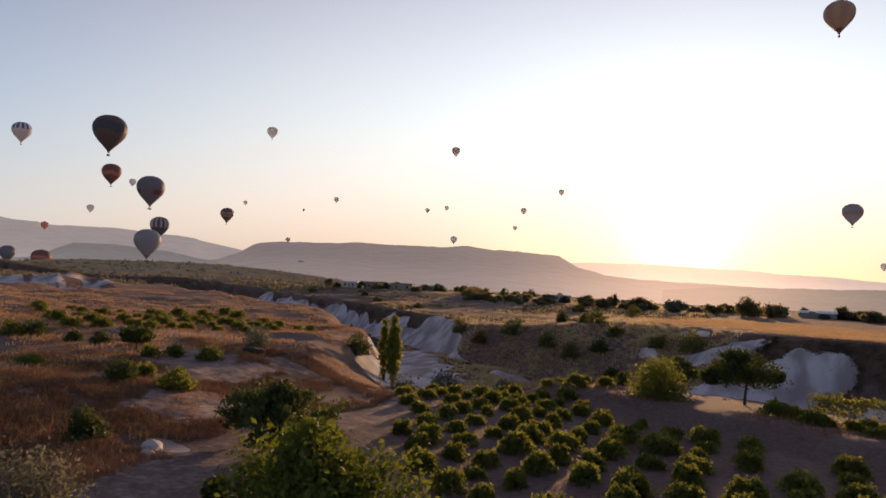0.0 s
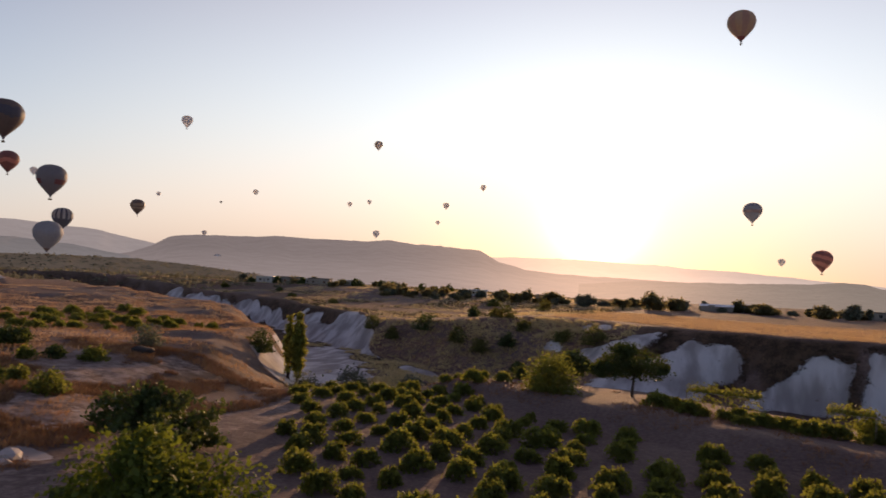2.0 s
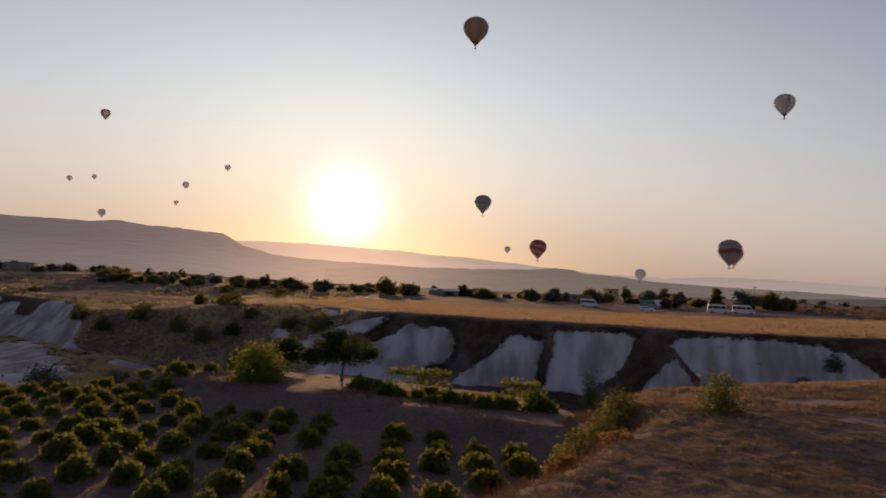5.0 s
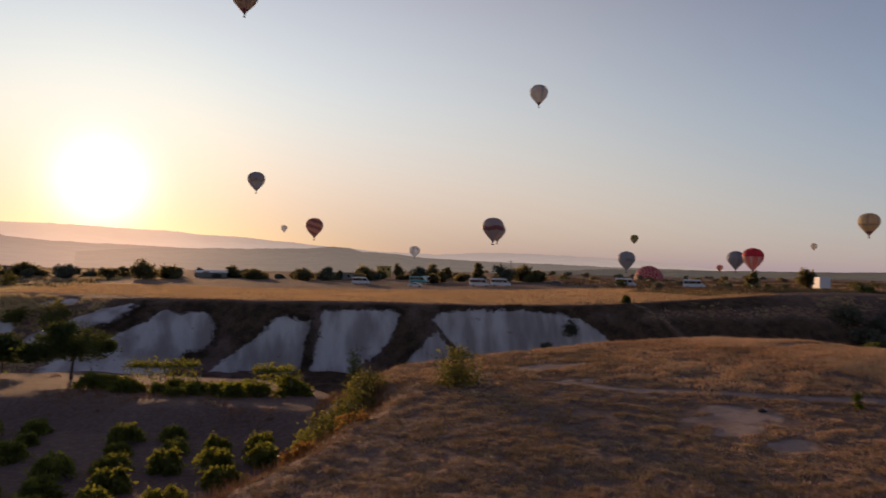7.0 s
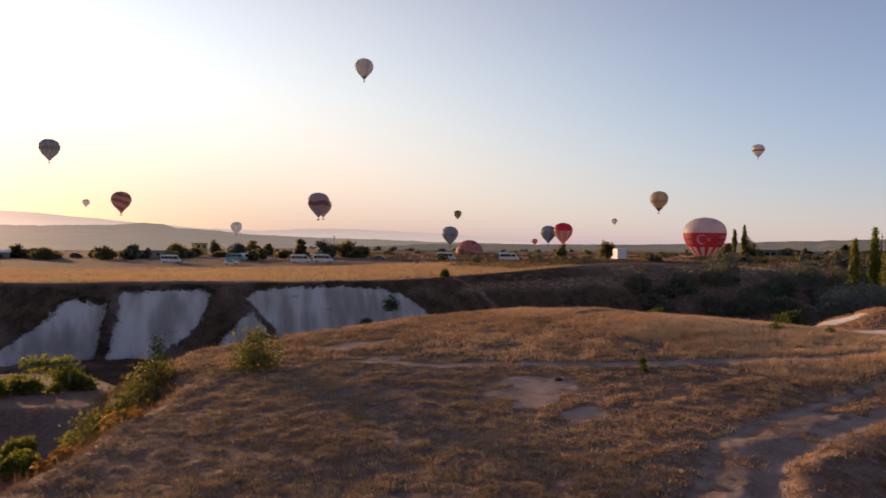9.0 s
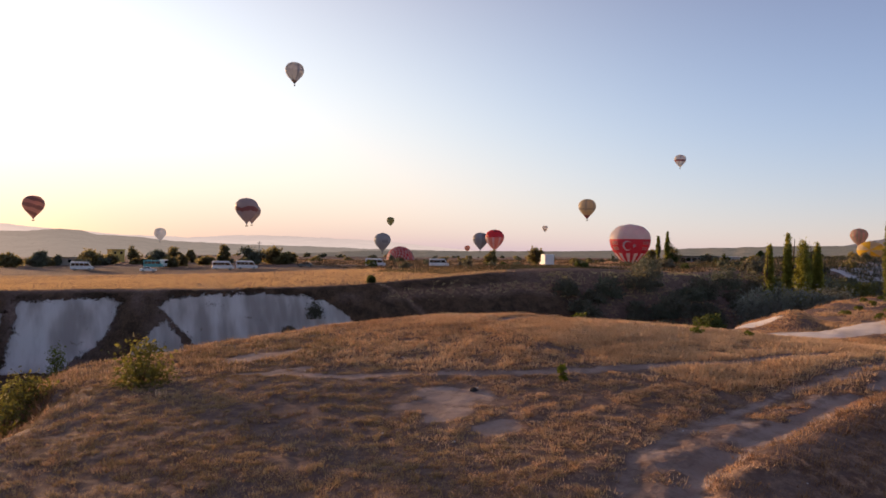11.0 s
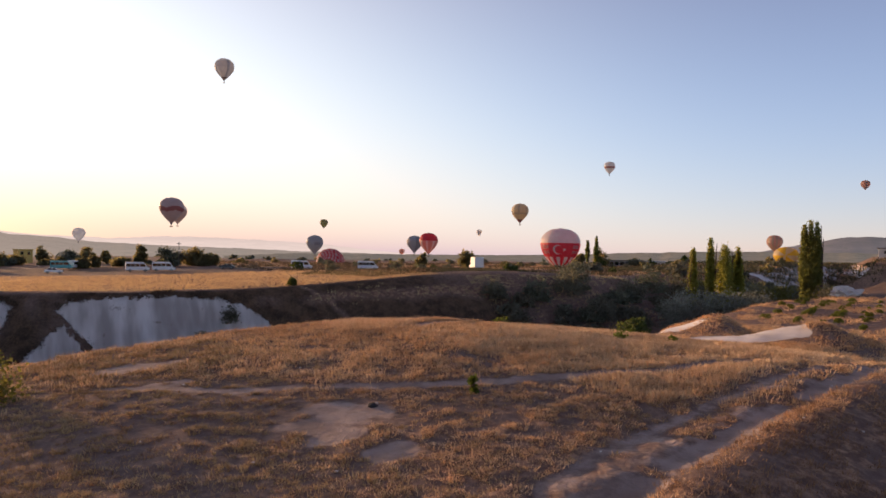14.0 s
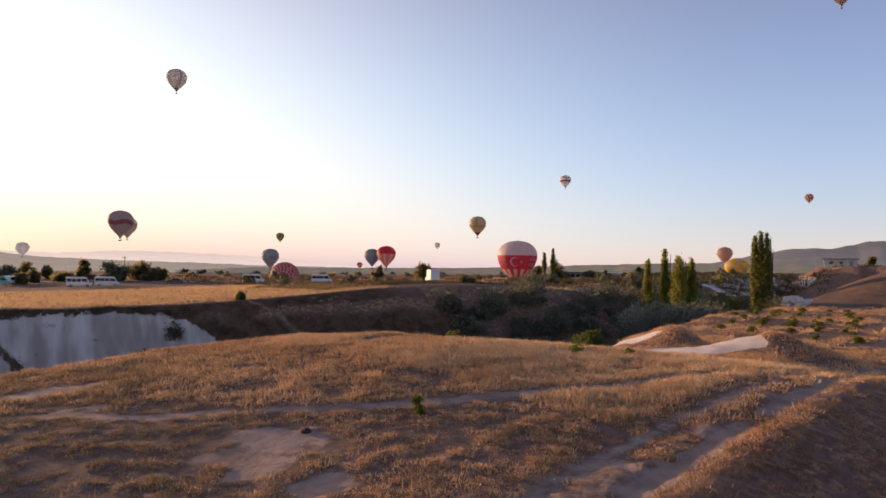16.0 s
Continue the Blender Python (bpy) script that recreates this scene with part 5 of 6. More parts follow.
# line of trees along the road on the plateau
ROAD_TREES = [(-157.3, 277.9, 4.3, 10.7), (-164.7, 290.9, 4.3, 6.4), (-142.9, 309.2, 3.7, 8.5), (-119.8, 300.2, 4.0, 6.7), (-107.3, 294.8, 5.2, 11.8), (-96.0, 299.5, 4.7, 7.9), (-81.2, 287.8, 6.0, 14.9), (-61.5, 266.6, 5.0, 11.4),
              (-47.2, 266.1, 4.6, 8.6), (-34.8, 258.7, 6.6, 14.4), (-27.4, 263.4, 6.0, 9.1), (-25.7, 270.3, 4.0, 6.6), (-7.7, 299.7, 5.0, 7.2), (2.2, 270.2, 4.0, 13.4), (20.2, 261.9, 5.4, 9.4), (28.6, 266.4, 5.1, 11.0), (47.2, 297.8, 6.2, 13.7), (55.7, 304.8, 5.1, 10.2)]
MORE_TREES = [(65.8, 314.5, 6.4, 7.9), (72.5, 295.7, 5.5, 13.0), (77.9, 295.0, 6.3, 8.8), (82.7, 288.1, 4.4, 5.4), (81.7, 240.6, 6.1, 6.1), (87.3, 228.1, 6.4, 10.4), (94.3, 229.1, 6.0, 10.4), (167.1, 176.8, 7.4, 8.0), (157.8, 190.4, 4.9, 5.8), (276.9, 229.0, 7.4, 8.0), (275.8, 217.8, 6.1, 7.0),
              (312.7, 235.5, 9.9, 7.4), (182.6, 173.0, 2.7, 8.8), (286.8, 194.2, 6.0, 8.2), (-236.6, 327.5, 4.7, 6.7), (-192.1, 283.0, 3.4, 6.8), (-211.5, 328.8, 3.3, 4.6), (-167.7, 305.1, 3.3, 7.8), (-153.8, 318.4, 2.8, 5.9), (-130.6, 321.5, 4.0, 6.2), (-245.5, 306.5, 3.6, 5.5), (-259.7, 294.2, 4.5, 5.8)]
rnd = np.random.default_rng(12)
HEDGE = []
for k in range(84):
    u = rnd.uniform(0, 1)
    x = -150 + 250 * u
    HEDGE.append((x, 297 - 0.15 * abs(x) - 55 * float(smooth(0, 100, x)) * float(rnd.random() < 0.5) + rnd.normal() * 7, rnd.uniform(1.4, 4.0), rnd.uniform(3.5, 9)))
for k, (x, y, h, wd) in enumerate(ROAD_TREES + MORE_TREES + HEDGE):
    tree(x, y, h * (1.2 if 18 <= k < 30 else 1.05), wd * 0.74, "dark round tree along the plateau road", (HAZED_ROAD_LEAF, HAZED_ROAD_LEAF, HAZED_ROAD_LEAF, OLIVE_LEAF)[k % 4], group="trees along the road", clear=0.03, leaves=700 + int(70 * wd), leaf_size=0.27, seed=100 + k)
for k, (x, y, h, wd) in enumerate([(303.4, 234.8, 15.0, 2.3), (306.6, 231.6, 17.5, 2.4)]):
    tree(x, y, h, wd, "tall slim poplar beside the grounded balloon", POPLAR_LEAF, "poplar_tree", shape="column", clear=0.05, leaves=1200, leaf_size=0.24, seed=150 + k, clump=0.3)
shrub(309.5, 229.5, 7.0, 6.5, "dark bush at the foot of slim poplars", HAZED_ROAD_LEAF, 700, 0.3, 152)

# right-hand valley: poplars, silver scrub and dark thickets; their tops stand level with the land around
TOPS = [16.4, 18.8, 17.1, 16.4, 23.4, 24.3, 23.0]
for k, (x, y, h, wd) in enumerate([(146.7, 83.9, 15.0, 1.9), (148.4, 81.0, 18.0, 2.1), (147.9, 77.6, 16.0, 3.6), (150.8, 76.3, 15.0, 2.4), (171.4, 69.4, 20.0, 2.2), (171.2, 70.6, 20.0, 2.4), (171.0, 71.8, 18.0, 2.2)]):
    tree(x, y, TOPS[k] - z_at(x, y), wd, "tall upright poplar in the dry valley", AUTUMN_LEAF if k < 4 else VALLEY_LEAF, "poplar_tree", group="valley poplars", shape="column", clear=0.06, leaves=4200, leaf_size=0.12, seed=160 + k, clump=0.26)
for k, (x, y, h, wd) in enumerate([(138.0, 80.0, 5.9, 8.0), (140.0, 77.0, 6.3, 8.0), (142.0, 74.0, 6.4, 8.5), (144.5, 71.0, 6.2, 7.0), (134.0, 80.0, 5.2, 7.0), (146.5, 69.0, 5.8, 5.0)]):
    shrub(x, y, h - z_at(x, y), wd, "silvery grey-green oleaster scrub", SILVER_LEAF, 1500, 0.15, 200 + k, "silver scrub", "oleaster_bush")
for k, (x, y, h, wd) in enumerate([(142.6, 74, 5, 8), (155, 74, 6, 9), (160, 78, 6, 9), (171.6, 66.2, 5, 10), (112.9, 96.5, 4.0, 6.5), (120.5, 95.3, 4.5, 9.0), (120.3, 87.6, 4, 7.6), (150.7, 96.6, 4.5, 9), (157.5, 95.1, 5, 8), (103.5, 91.9, 3.5, 5), (99.9, 81.0, 4, 6.4),
                                   (98.9, 74.4, 3.5, 5.2), (94.4, 86.9, 4.0, 5), (108, 84, 4, 7), (113, 79, 3.5, 6), (104, 99, 3, 6), (127, 99, 4, 8), (136, 92, 4, 8), (88, 80, 3, 5)]):
    shrub(x, y, h, wd, "grey-green thicket on the valley side", (BRUSH_LEAF, OLIVE_LEAF, BRUSH_LEAF)[k % 3], 800, 0.18, 220 + k, "valley thickets")
rnd = np.random.default_rng(78)
for k in range(26):
    x = rnd.uniform(96, 150)
    y = 88 - 0.08 * (x - 98) + rnd.normal() * 5
    shrub(x, y, max(0.9, rnd.uniform(1.6, 2.8) - 0.6 * max(0.0, z_at(x, y) - 3.0)), rnd.uniform(4, 8), "dense grey-green brush on the valley side", (OLIVE_LEAF, BRUSH_LEAF, BRUSH_LEAF)[k % 3], 480, 0.2, 260 + k, "valley thickets")
rnd = np.random.default_rng(83)
for k in range(30):
    x = rnd.uniform(168, 226)
    y = rnd.uniform(86, 104) - 0.1 * (x - 190)
    shrub(x, y, min(5.5, max(1.2, 7.2 - z_at(x, y) - rnd.uniform(0, 1.5))), rnd.uniform(5, 9), "dark green thicket below the white cliff", (SHRUB_LEAF, OLIVE_LEAF, HAZED_ROAD_LEAF)[k % 3], 560, 0.22, 290 + k, "valley thickets")
rnd = np.random.default_rng(81)
KEEP_CLEAR = ((345, 142), (309, 95), (323, 225), (334, 215), (261, 217), (155, 57), (170, 71))
for k in range(64):
    a, d = radians(rnd.uniform(52, 77)), rnd.uniform(185, 400)
    x, y = 17 + math.sin(a) * d, 9 + math.cos(a) * d
    if radians(63.5) < a < radians(71.5) and d < 340:
        continue
    if any(abs(math.atan2(x - 17, y - 9) - math.atan2(u - 17, v - 9)) < 0.03 for u, v in KEEP_CLEAR[:5]) and d < 360:
        continue
    tree(x, y, rnd.uniform(2.4, 5.2), rnd.uniform(4, 8.5), "dark leafy tree among the fields on the plateau", (TREE_LEAF, HAZED_ROAD_LEAF, BRUSH_LEAF)[k % 3], group="trees among the fields", clear=0.08, leaves=420, leaf_size=0.34, seed=1900 + k)
rnd = np.random.default_rng(80)
for k in range(26):
    x = rnd.uniform(-262, -150)
    y = 318 + 0.12 * (x + 200) + rnd.normal() * 12
    shrub(x, y, rnd.uniform(2.2, 4.2), rnd.uniform(3.5, 7), "leafy garden tree among the village houses", (HAZED_ROAD_LEAF, TREE_LEAF)[k % 2], 240, 0.35, 1700 + k, "village garden trees", "garden_tree")
rnd = np.random.default_rng(79)
for k in range(56):
    x = rnd.uniform(104, 320)
    y = float(np.interp(x, BRINK_X, BRINK_Y)) + 3 + 110 * rnd.random() ** 1.4
    if abs(x / y - 1.2) < 0.05 or radians(63.5) < math.atan2(x - 17, y - 9) < radians(71.5):
        continue
    shrub(x, y, rnd.uniform(0.9, 2.4), rnd.uniform(2, 5), "scattered grey-green bush on the plateau", (BRUSH_LEAF, OLIVE_LEAF, TREE_LEAF)[k % 3], 170, 0.25, 1500 + k, "bushes on the plateau")
rnd = np.random.default_rng(77)
for k in range(120):
    a, d = radians(rnd.uniform(14, 66)), 260 + 560 * rnd.random() ** 1.3
    x, y = 9 + math.sin(a) * d, 4 + math.cos(a) * d
    shrub(x, y, rnd.uniform(1.6, 3.2), rnd.uniform(3, 6), "scattered dark bush on the open plain", (HAZED_ROAD_LEAF, OLIVE_LEAF)[k % 2], 90, 0.42, 1300 + k, "bushes on the plain")
for k in range(40):
    a, d = radians(rnd.uniform(-62, -36)), rnd.uniform(230, 520)
    x, y = math.sin(a) * d, math.cos(a) * d
    if y < float(np.interp(x, BRINK_X, BRINK_Y)) + 12:
        continue
    shrub(x, y, rnd.uniform(1.4, 2.6), rnd.uniform(3, 6), "scattered dark bush on the far bank", (TREE_LEAF, SHRUB_LEAF)[k % 2], 120, 0.35, 360 + k, "bushes on the far bank")


# ---------------------------------------------------------------- dry grass
def grass(name, x, y, keep, tall, blades, material, label, seed, spread=0.16, thick=1.0, bend=1.0):
    """Tufts of bent blades at the places kept."""
    rnd = np.random.default_rng(seed)
    x, y = x[keep], y[keep]
    n = len(x)
    tuft = np.repeat(np.arange(n), blades)
    m = len(tuft)
    big = rnd.uniform(0.45, 1.4, n)[tuft]
    size = tall * big * rnd.uniform(0.55, 1.2, m)
    a = rnd.uniform(0, 2 * np.pi, m)
    off = np.sqrt(rnd.uniform(0, 1, m)) * spread * (0.5 + big)
    bx, by = x[tuft] + np.cos(a) * off, y[tuft] + np.sin(a) * off
    lean = rnd.uniform(0.15, 0.85, m) * size * bend
    w = rnd.uniform(0.010, 0.022, m) * (0.7 + size) * thick
    t = a + rnd.normal(size=m) * 0.6
    px, py = -np.sin(t) * w, np.cos(t) * w
    zb = ground(x, y)[tuft] - 0.04
    verts = np.stack([np.stack([bx + px, by + py, zb], 1), np.stack([bx - px, by - py, zb], 1),
                      np.stack([bx + np.cos(t) * lean, by + np.sin(t) * lean, zb + size], 1)], 1).reshape(-1, 3)
    ob = fast_mesh(name, verts, np.arange(m * 3).reshape(-1, 3), material)
    return tagged(ob, label, "grass", kind="stuff")


def scatter(x0, y0, x1, y1, count, seed):
    rnd = np.random.default_rng(seed)
    return rnd.uniform(x0, x1, count), rnd.uniform(y0, y1, count), rnd.random(count)


x, y, r = scatter(-4, 8, 96, 72, 66000, 1)
layers = ground_layers(x, y)
track = track_offset(x, y)
thick = clumps(x, y) + 0.35 * fbm(x, y, 10, 2, 202)
far = np.hypot(x - 9, y - 4)
keep = (layers[2] > 0.15) & (layers[3] < 0.4) & (layers[1] < 0.4) & (r < 0.22 + 0.78 * smooth(-0.5, 0.2, thick)) & (far > 9)
bank = (track < -0.7) & (x > 17)
dull = np.random.default_rng(42).random(len(x)) < 0.85 * duller(x, y)
grass("dry_grass", x, y, keep & ~bank & ~dull & (far < 44), 0.115, 30, DRY_GRASS, "low tan cushions of dry grass on the mound", 11, 0.13, 1.4, 1.2)
grass("olive_grass", x, y, keep & ~bank & dull & (far < 44), 0.13, 30, OLIVE_GRASS, "low olive-brown grass on the mound", 38, 0.13, 1.4, 1.1)
grass("olive_grass", x, y, keep & ~bank & dull & (far >= 44), 0.19, 15, OLIVE_GRASS, "low olive-brown grass towards the crest", 39, 0.3, 2.2, 1.1)
grass("dry_grass", x, y, keep & ~bank & ~dull & (far >= 44), 0.19, 15, DRY_GRASS, "low tan cushions of dry grass towards the crest", 18, 0.32, 2.3, 1.2)
x, y, r = scatter(4, 11, 70, 56, 46000, 48)
layers = ground_layers(x, y)
keep = (layers[3] < 0.45) & (layers[1] < 0.4) & (x - np.interp(y, MOUND_Y, MOUND_X) > 4) & (track_offset(x, y) > -0.5) & (fbm(x, y, 0.9, 2, 248) > -0.25) & (np.hypot(x - 9, y - 4) > 12)
grass("brown_tufts", x, y, keep & (r < 0.55), 0.11, 13, TUFT_GRASS, "small brown tufts of dry grass on the mound", 49, 0.10, 1.4, 1.6)
grass("orange_tufts", x, y, keep & (r >= 0.55), 0.12, 13, OLIVE_GRASS, "small rusty tufts of dry grass on the mound", 50, 0.11, 1.4, 1.6)
x, y, r = scatter(16, 2, 80, 26, 15000, 21)
bank = (track_offset(x, y) < -0.6) & (np.hypot(x - 18, y - 9) > 6) & (track_offset(x, y) > -16)
bank = bank & (fbm(x, y, 0.9, 2, 249) > -0.3)
grass("bank_grass", x, y, bank, 0.15, 18, SHADED_BANK_GRASS, "brown dry grass on the shaded bank below the track", 19, 0.24, 1.3)
x, y, r = scatter(17, 8, 76, 24, 9000, 46)
edge = track_offset(x, y)
fringe = (edge < -0.55) & (edge > -1.4 + 0.8 * fbm(x, y, 2, 2, 246)) & (np.hypot(x - 18, y - 9) > 7)
grass("fringe_grass", x, y, fringe, 0.13, 16, DRY_GRASS, "tan dry grass along the top of the bank", 47, 0.2, 1.3, 1.6)
x, y, r = scatter(8, 10, 82, 68, 22000, 2)
layers = ground_layers(x, y)
keep = (layers[2] > 0.35) & (layers[3] < 0.4) & (layers[1] < 0.4) & ((track_offset(x, y) > -0.9) | (x < 16)) & (fbm(x, y, 7, 3, 203) > 0.2 - 0.4 * smooth(30, 55, np.hypot(x - 9, y - 4))) & (np.hypot(x - 9, y - 4) > 9)
near = np.hypot(x - 14, y - 7) < 34
grass("tall_dry_grass", x, y, keep & near, 0.13, 18, PALE_GRASS, "pale dry grass in drifts on the mound", 25, 0.24, 1.2, 1.4)
grass("tall_dry_grass", x, y, keep & ~near, 0.26, 18, PALE_GRASS, "taller pale dry grass in drifts on the mound", 12, 0.26, 1.3)
x, y, r = scatter(42, 25, 72, 54, 15000, 52)
layers = ground_layers(x, y)
keep = (layers[3] < 0.4) & (layers[1] < 0.4) & (track_offset(x, y) > 3.2) & (fbm(x, y, 5, 3, 252) > -0.35)
grass("crest_grass", x, y, keep, 0.24, 15, PALE_GRASS, "pale golden grass along the crest of the mound", 53, 0.22, 1.5, 0.9)
rnd = np.random.default_rng(64)
spots = []
for k in range(1500):
    a, dist = radians(rnd.uniform(-66, -37)), 330 + 670 * rnd.random() ** 0.8
    x, y = math.sin(a) * dist, math.cos(a) * dist
    struck, at, *_ = rise.ray_cast((x, y, 300), (0, 0, -1))
    z = max(at.z if struck else -99.0, float(ground(x, y)))
    size = rnd.uniform(0.7, 2.0)
    spots.append(np.array([x, y, z + size * 0.45]) + rnd.normal(size=(16, 3)) * np.array([1.5, 1.5, 0.45]) * size)
v, f = leaf_cloud(np.concatenate(spots), 0.75, 0.4, rnd)
tagged(fast_mesh("scrub", v, f, BRUSH_LEAF), "dark low scrub dotted over the plain", "scrub", kind="stuff")
x, y, r = scatter(-130, 14, -30, 120, 34000, 3)
layers = ground_layers(x, y)
off = -34 - 8 * smooth(30, 60, y) - x
keep = (layers[2] > 0.3) & (off > 0) & (layers[1] < 0.4) & (fbm(x, y, 5, 3, 204) > -0.3)
grass("rusty_grass", x, y, keep, 0.42, 7, RUST_GRASS, "rust-gold dry grass on the left slope", 13)
x, y, r = scatter(-230, 30, -62, 190, 30000, 26)
layers = ground_layers(x, y)
keep = (layers[2] > 0.4) & (layers[1] < 0.4) & (ground_parts(x, y)[2] > 0.9) & (fbm(x, y, 8, 3, 226) > -0.45)
grass("slope_straw", x, y, keep, 0.42, 6, DRY_GRASS, "golden dry grass on the far left slope", 27, 0.4, 3.8)
x, y, r = scatter(98, 100, 340, 300, 34000, 32)
over = y - np.interp(x, BRINK_X, BRINK_Y)
keep = (over > 1) & (fbm(x, y, 14, 3, 232) > -0.2)
keep = keep & (ground_layers(x, y)[1] < 0.3)
grass("plateau_grass", x, y, keep & (r < 0.6), 0.45, 7, DRY_GRASS, "dry straw-coloured grass on the plateau", 33, 0.6, 4.0)
grass("plateau_scrub", x, y, keep & (r >= 0.6) & (fbm(x, y, 20, 3, 233) > 0.0), 0.8, 9, SCRUB_GRASS, "dark low scrub on the plateau", 34, 0.8, 5.0)
x, y, r = scatter(-330, 150, -40, 430, 30000, 35)
over = y - np.interp(x, BRINK_X, BRINK_Y)
keep = (over > 2) & (fbm(x, y, 18, 3, 235) > -0.1)
grass("far_bank_grass", x, y, keep & (r < 0.8), 0.5, 8, SLOPE_GRASS, "dry grass on the far bank of the valley", 36, 0.7, 4.0)
grass("far_bank_scrub", x, y, keep & (r >= 0.72) & (fbm(x, y, 26, 3, 236) > -0.1), 0.9, 9, OLIVE_SCRUB, "low olive scrub on the far bank of the valley", 37, 0.9, 5.0)
x, y, r = scatter(84, 108, 176, 192, 24000, 40)
over = y - np.interp(x, BRINK_X, BRINK_Y)
keep = (over > 5) & (over < 74) & (x > 89 + 0.53 * np.maximum(0, y - 142) + 3 * fbm(x, y, 8, 2, 240)) & (fbm(x, y, 10, 3, 241) > -0.5)
grass("green_strip", x, y, keep, 0.36, 9, OLIVE_SCRUB, "olive-green weeds along the field's edge", 41, 0.5, 3.0)
x, y, r = scatter(190, 92, 480, 170, 16000, 43)
keep = (ground_parts(x, y)[2] < 0.3) & (fbm(x, y, 16, 3, 243) > -0.1)
grass("valley_brush", x, y, keep & (r < 0.6), 1.1, 9, OLIVE_SCRUB, "low olive brush in the far dry valley", 44, 1.0, 5.0)
grass("valley_straw", x, y, keep & (r >= 0.6), 0.6, 8, DRY_GRASS, "dry grass in the far dry valley", 45, 0.9, 5.0)
x, y, r = scatter(84, 22, 160, 66, 9000, 28)
keep = (ground_layers(x, y)[1] < 0.4) & (ground_layers(x, y)[2] > 0.25) & (ground_parts(x, y)[2] > 0.9) & (fbm(x, y, 6, 3, 227) > -0.2)
grass("field_grass", x, y, keep, 0.34, 10, DRY_GRASS, "dry grass on the right-hand field", 29, 0.35, 2.2)
x, y, r = scatter(-72, 14, -30, 62, 20000, 22)
layers = ground_layers(x, y)
keep = (layers[3] < 0.4) & (layers[1] < 0.45) & (-34 - 8 * smooth(30, 60, y) - x > -2) & (fbm(x, y, 4, 3, 224) > -0.35)
grass("rusty_grass", x, y, keep, 0.34, 13, RED_GRASS, "matted rust-brown grass around the chalk patches", 23, 0.3, 1.9)
x, y, r = scatter(-2, 28, 16, 66, 5200, 4)
d = x - np.interp(y, MOUND_Y, MOUND_X)
keep = (d > -0.5) & (d < 6) & (r < 0.8)
grass("bank_grass", x, y, keep, 0.55, 10, RED_GRASS, "rust-brown grass on the bank above the vines", 14)
x, y, r = scatter(-60, 100, 100, 210, 110000, 5)
over = y - np.interp(x, BRINK_X, BRINK_Y)
keep = (over > 0) & (over < 60) & (x > -45) & (r < 0.95 - over / 120)
grass("stubble_grass", x, y, keep, 0.36, 4, STUBBLE, "golden stubble along the plateau's brink", 15, 0.16, 1.5)
x, y, r = scatter(-40, 52, 14, 84, 7000, 6)
run = y + 0.45 * x
keep = (run > 57) & (run < 78) & (fbm(x, y, 6, 3, 205) > 0.0)
grass("terrace_grass", x, y, keep, 0.35, 8, RED_GRASS, "sparse dry grass on the terrace", 16)


x, y, r = scatter(-110, 84, 150, 175, 90000, 7)
parts = ground_parts(x, y)
keep = (parts[2] < 0.5) & (parts[1] < 0.97) & (ground_layers(x, y)[1] < 0.2) & (r < 0.25 + 0.6 * smooth(-0.3, 0.6, fbm(x, y, 6, 3, 207)))
grassy = (x < -20) & (x > -110)
grass("slope_grass", x, y, keep & grassy, 0.62, 11, SLOPE_GRASS, "dry olive-tan grass on the far valley slope", 24, 0.4, 2.8, 0.7)
keep = keep & ~grassy
shelf = ground_layers(x, y)[2] > 0.5
grass("shelf_grass", x, y, keep & shelf & (x > 60), 0.4, 8, SLOPE_GRASS, "tan grass on a shelf of the valley side", 51, 0.3, 2.0)
keep = keep & ~shelf
grass("valley_scrub_grass", x, y, keep, 0.45, 6, SCRUB_GRASS, "dark brown scrub and grass on the valley sides", 17)

x, y, r = scatter(-20, 100, 72, 140, 60000, 30)
edge = ground_layers(x, y)[1]
keep = (edge > 0.22) & (edge < 0.60) & (ground_parts(x, y)[2] < 0.3) & (fbm(x, y, 4, 3, 228) > -0.1)
grass("edge_scrub", x, y, keep, 0.4, 8, EDGE_SCRUB, "dark wiry scrub along the edges of the chalk", 31, 0.3, 2.0)


# ---------------------------------------------------------------- vehicles
def wheel(ob, x, y, r):
    bm = bmesh.new()
    bmesh.ops.create_cone(bm, cap_ends=True, segments=16, radius1=r, radius2=r, depth=0.24, matrix=Matrix.Translation((x, y, r)) @ Matrix.Rotation(math.pi / 2, 4, "X"))
    bmesh.ops.bevel(bm, geom=[e for e in bm.edges if len(e.link_faces) == 2 and any(len(f.verts) > 4 for f in e.link_faces)], offset=0.03, segments=1, affect="EDGES")
    wh = part("wheel", bm, RUBBER, ob)
    bm = bmesh.new()
    side = 1 if y > 0 else -1
    bmesh.ops.create_cone(bm, cap_ends=True, segments=12, radius1=r * 0.6, radius2=r * 0.55, depth=0.04, matrix=Matrix.Translation((x, y + side * 0.125, r)) @ Matrix.Rotation(math.pi / 2, 4, "X"))
    part("rim", bm, STEEL, wh, "steel rim")


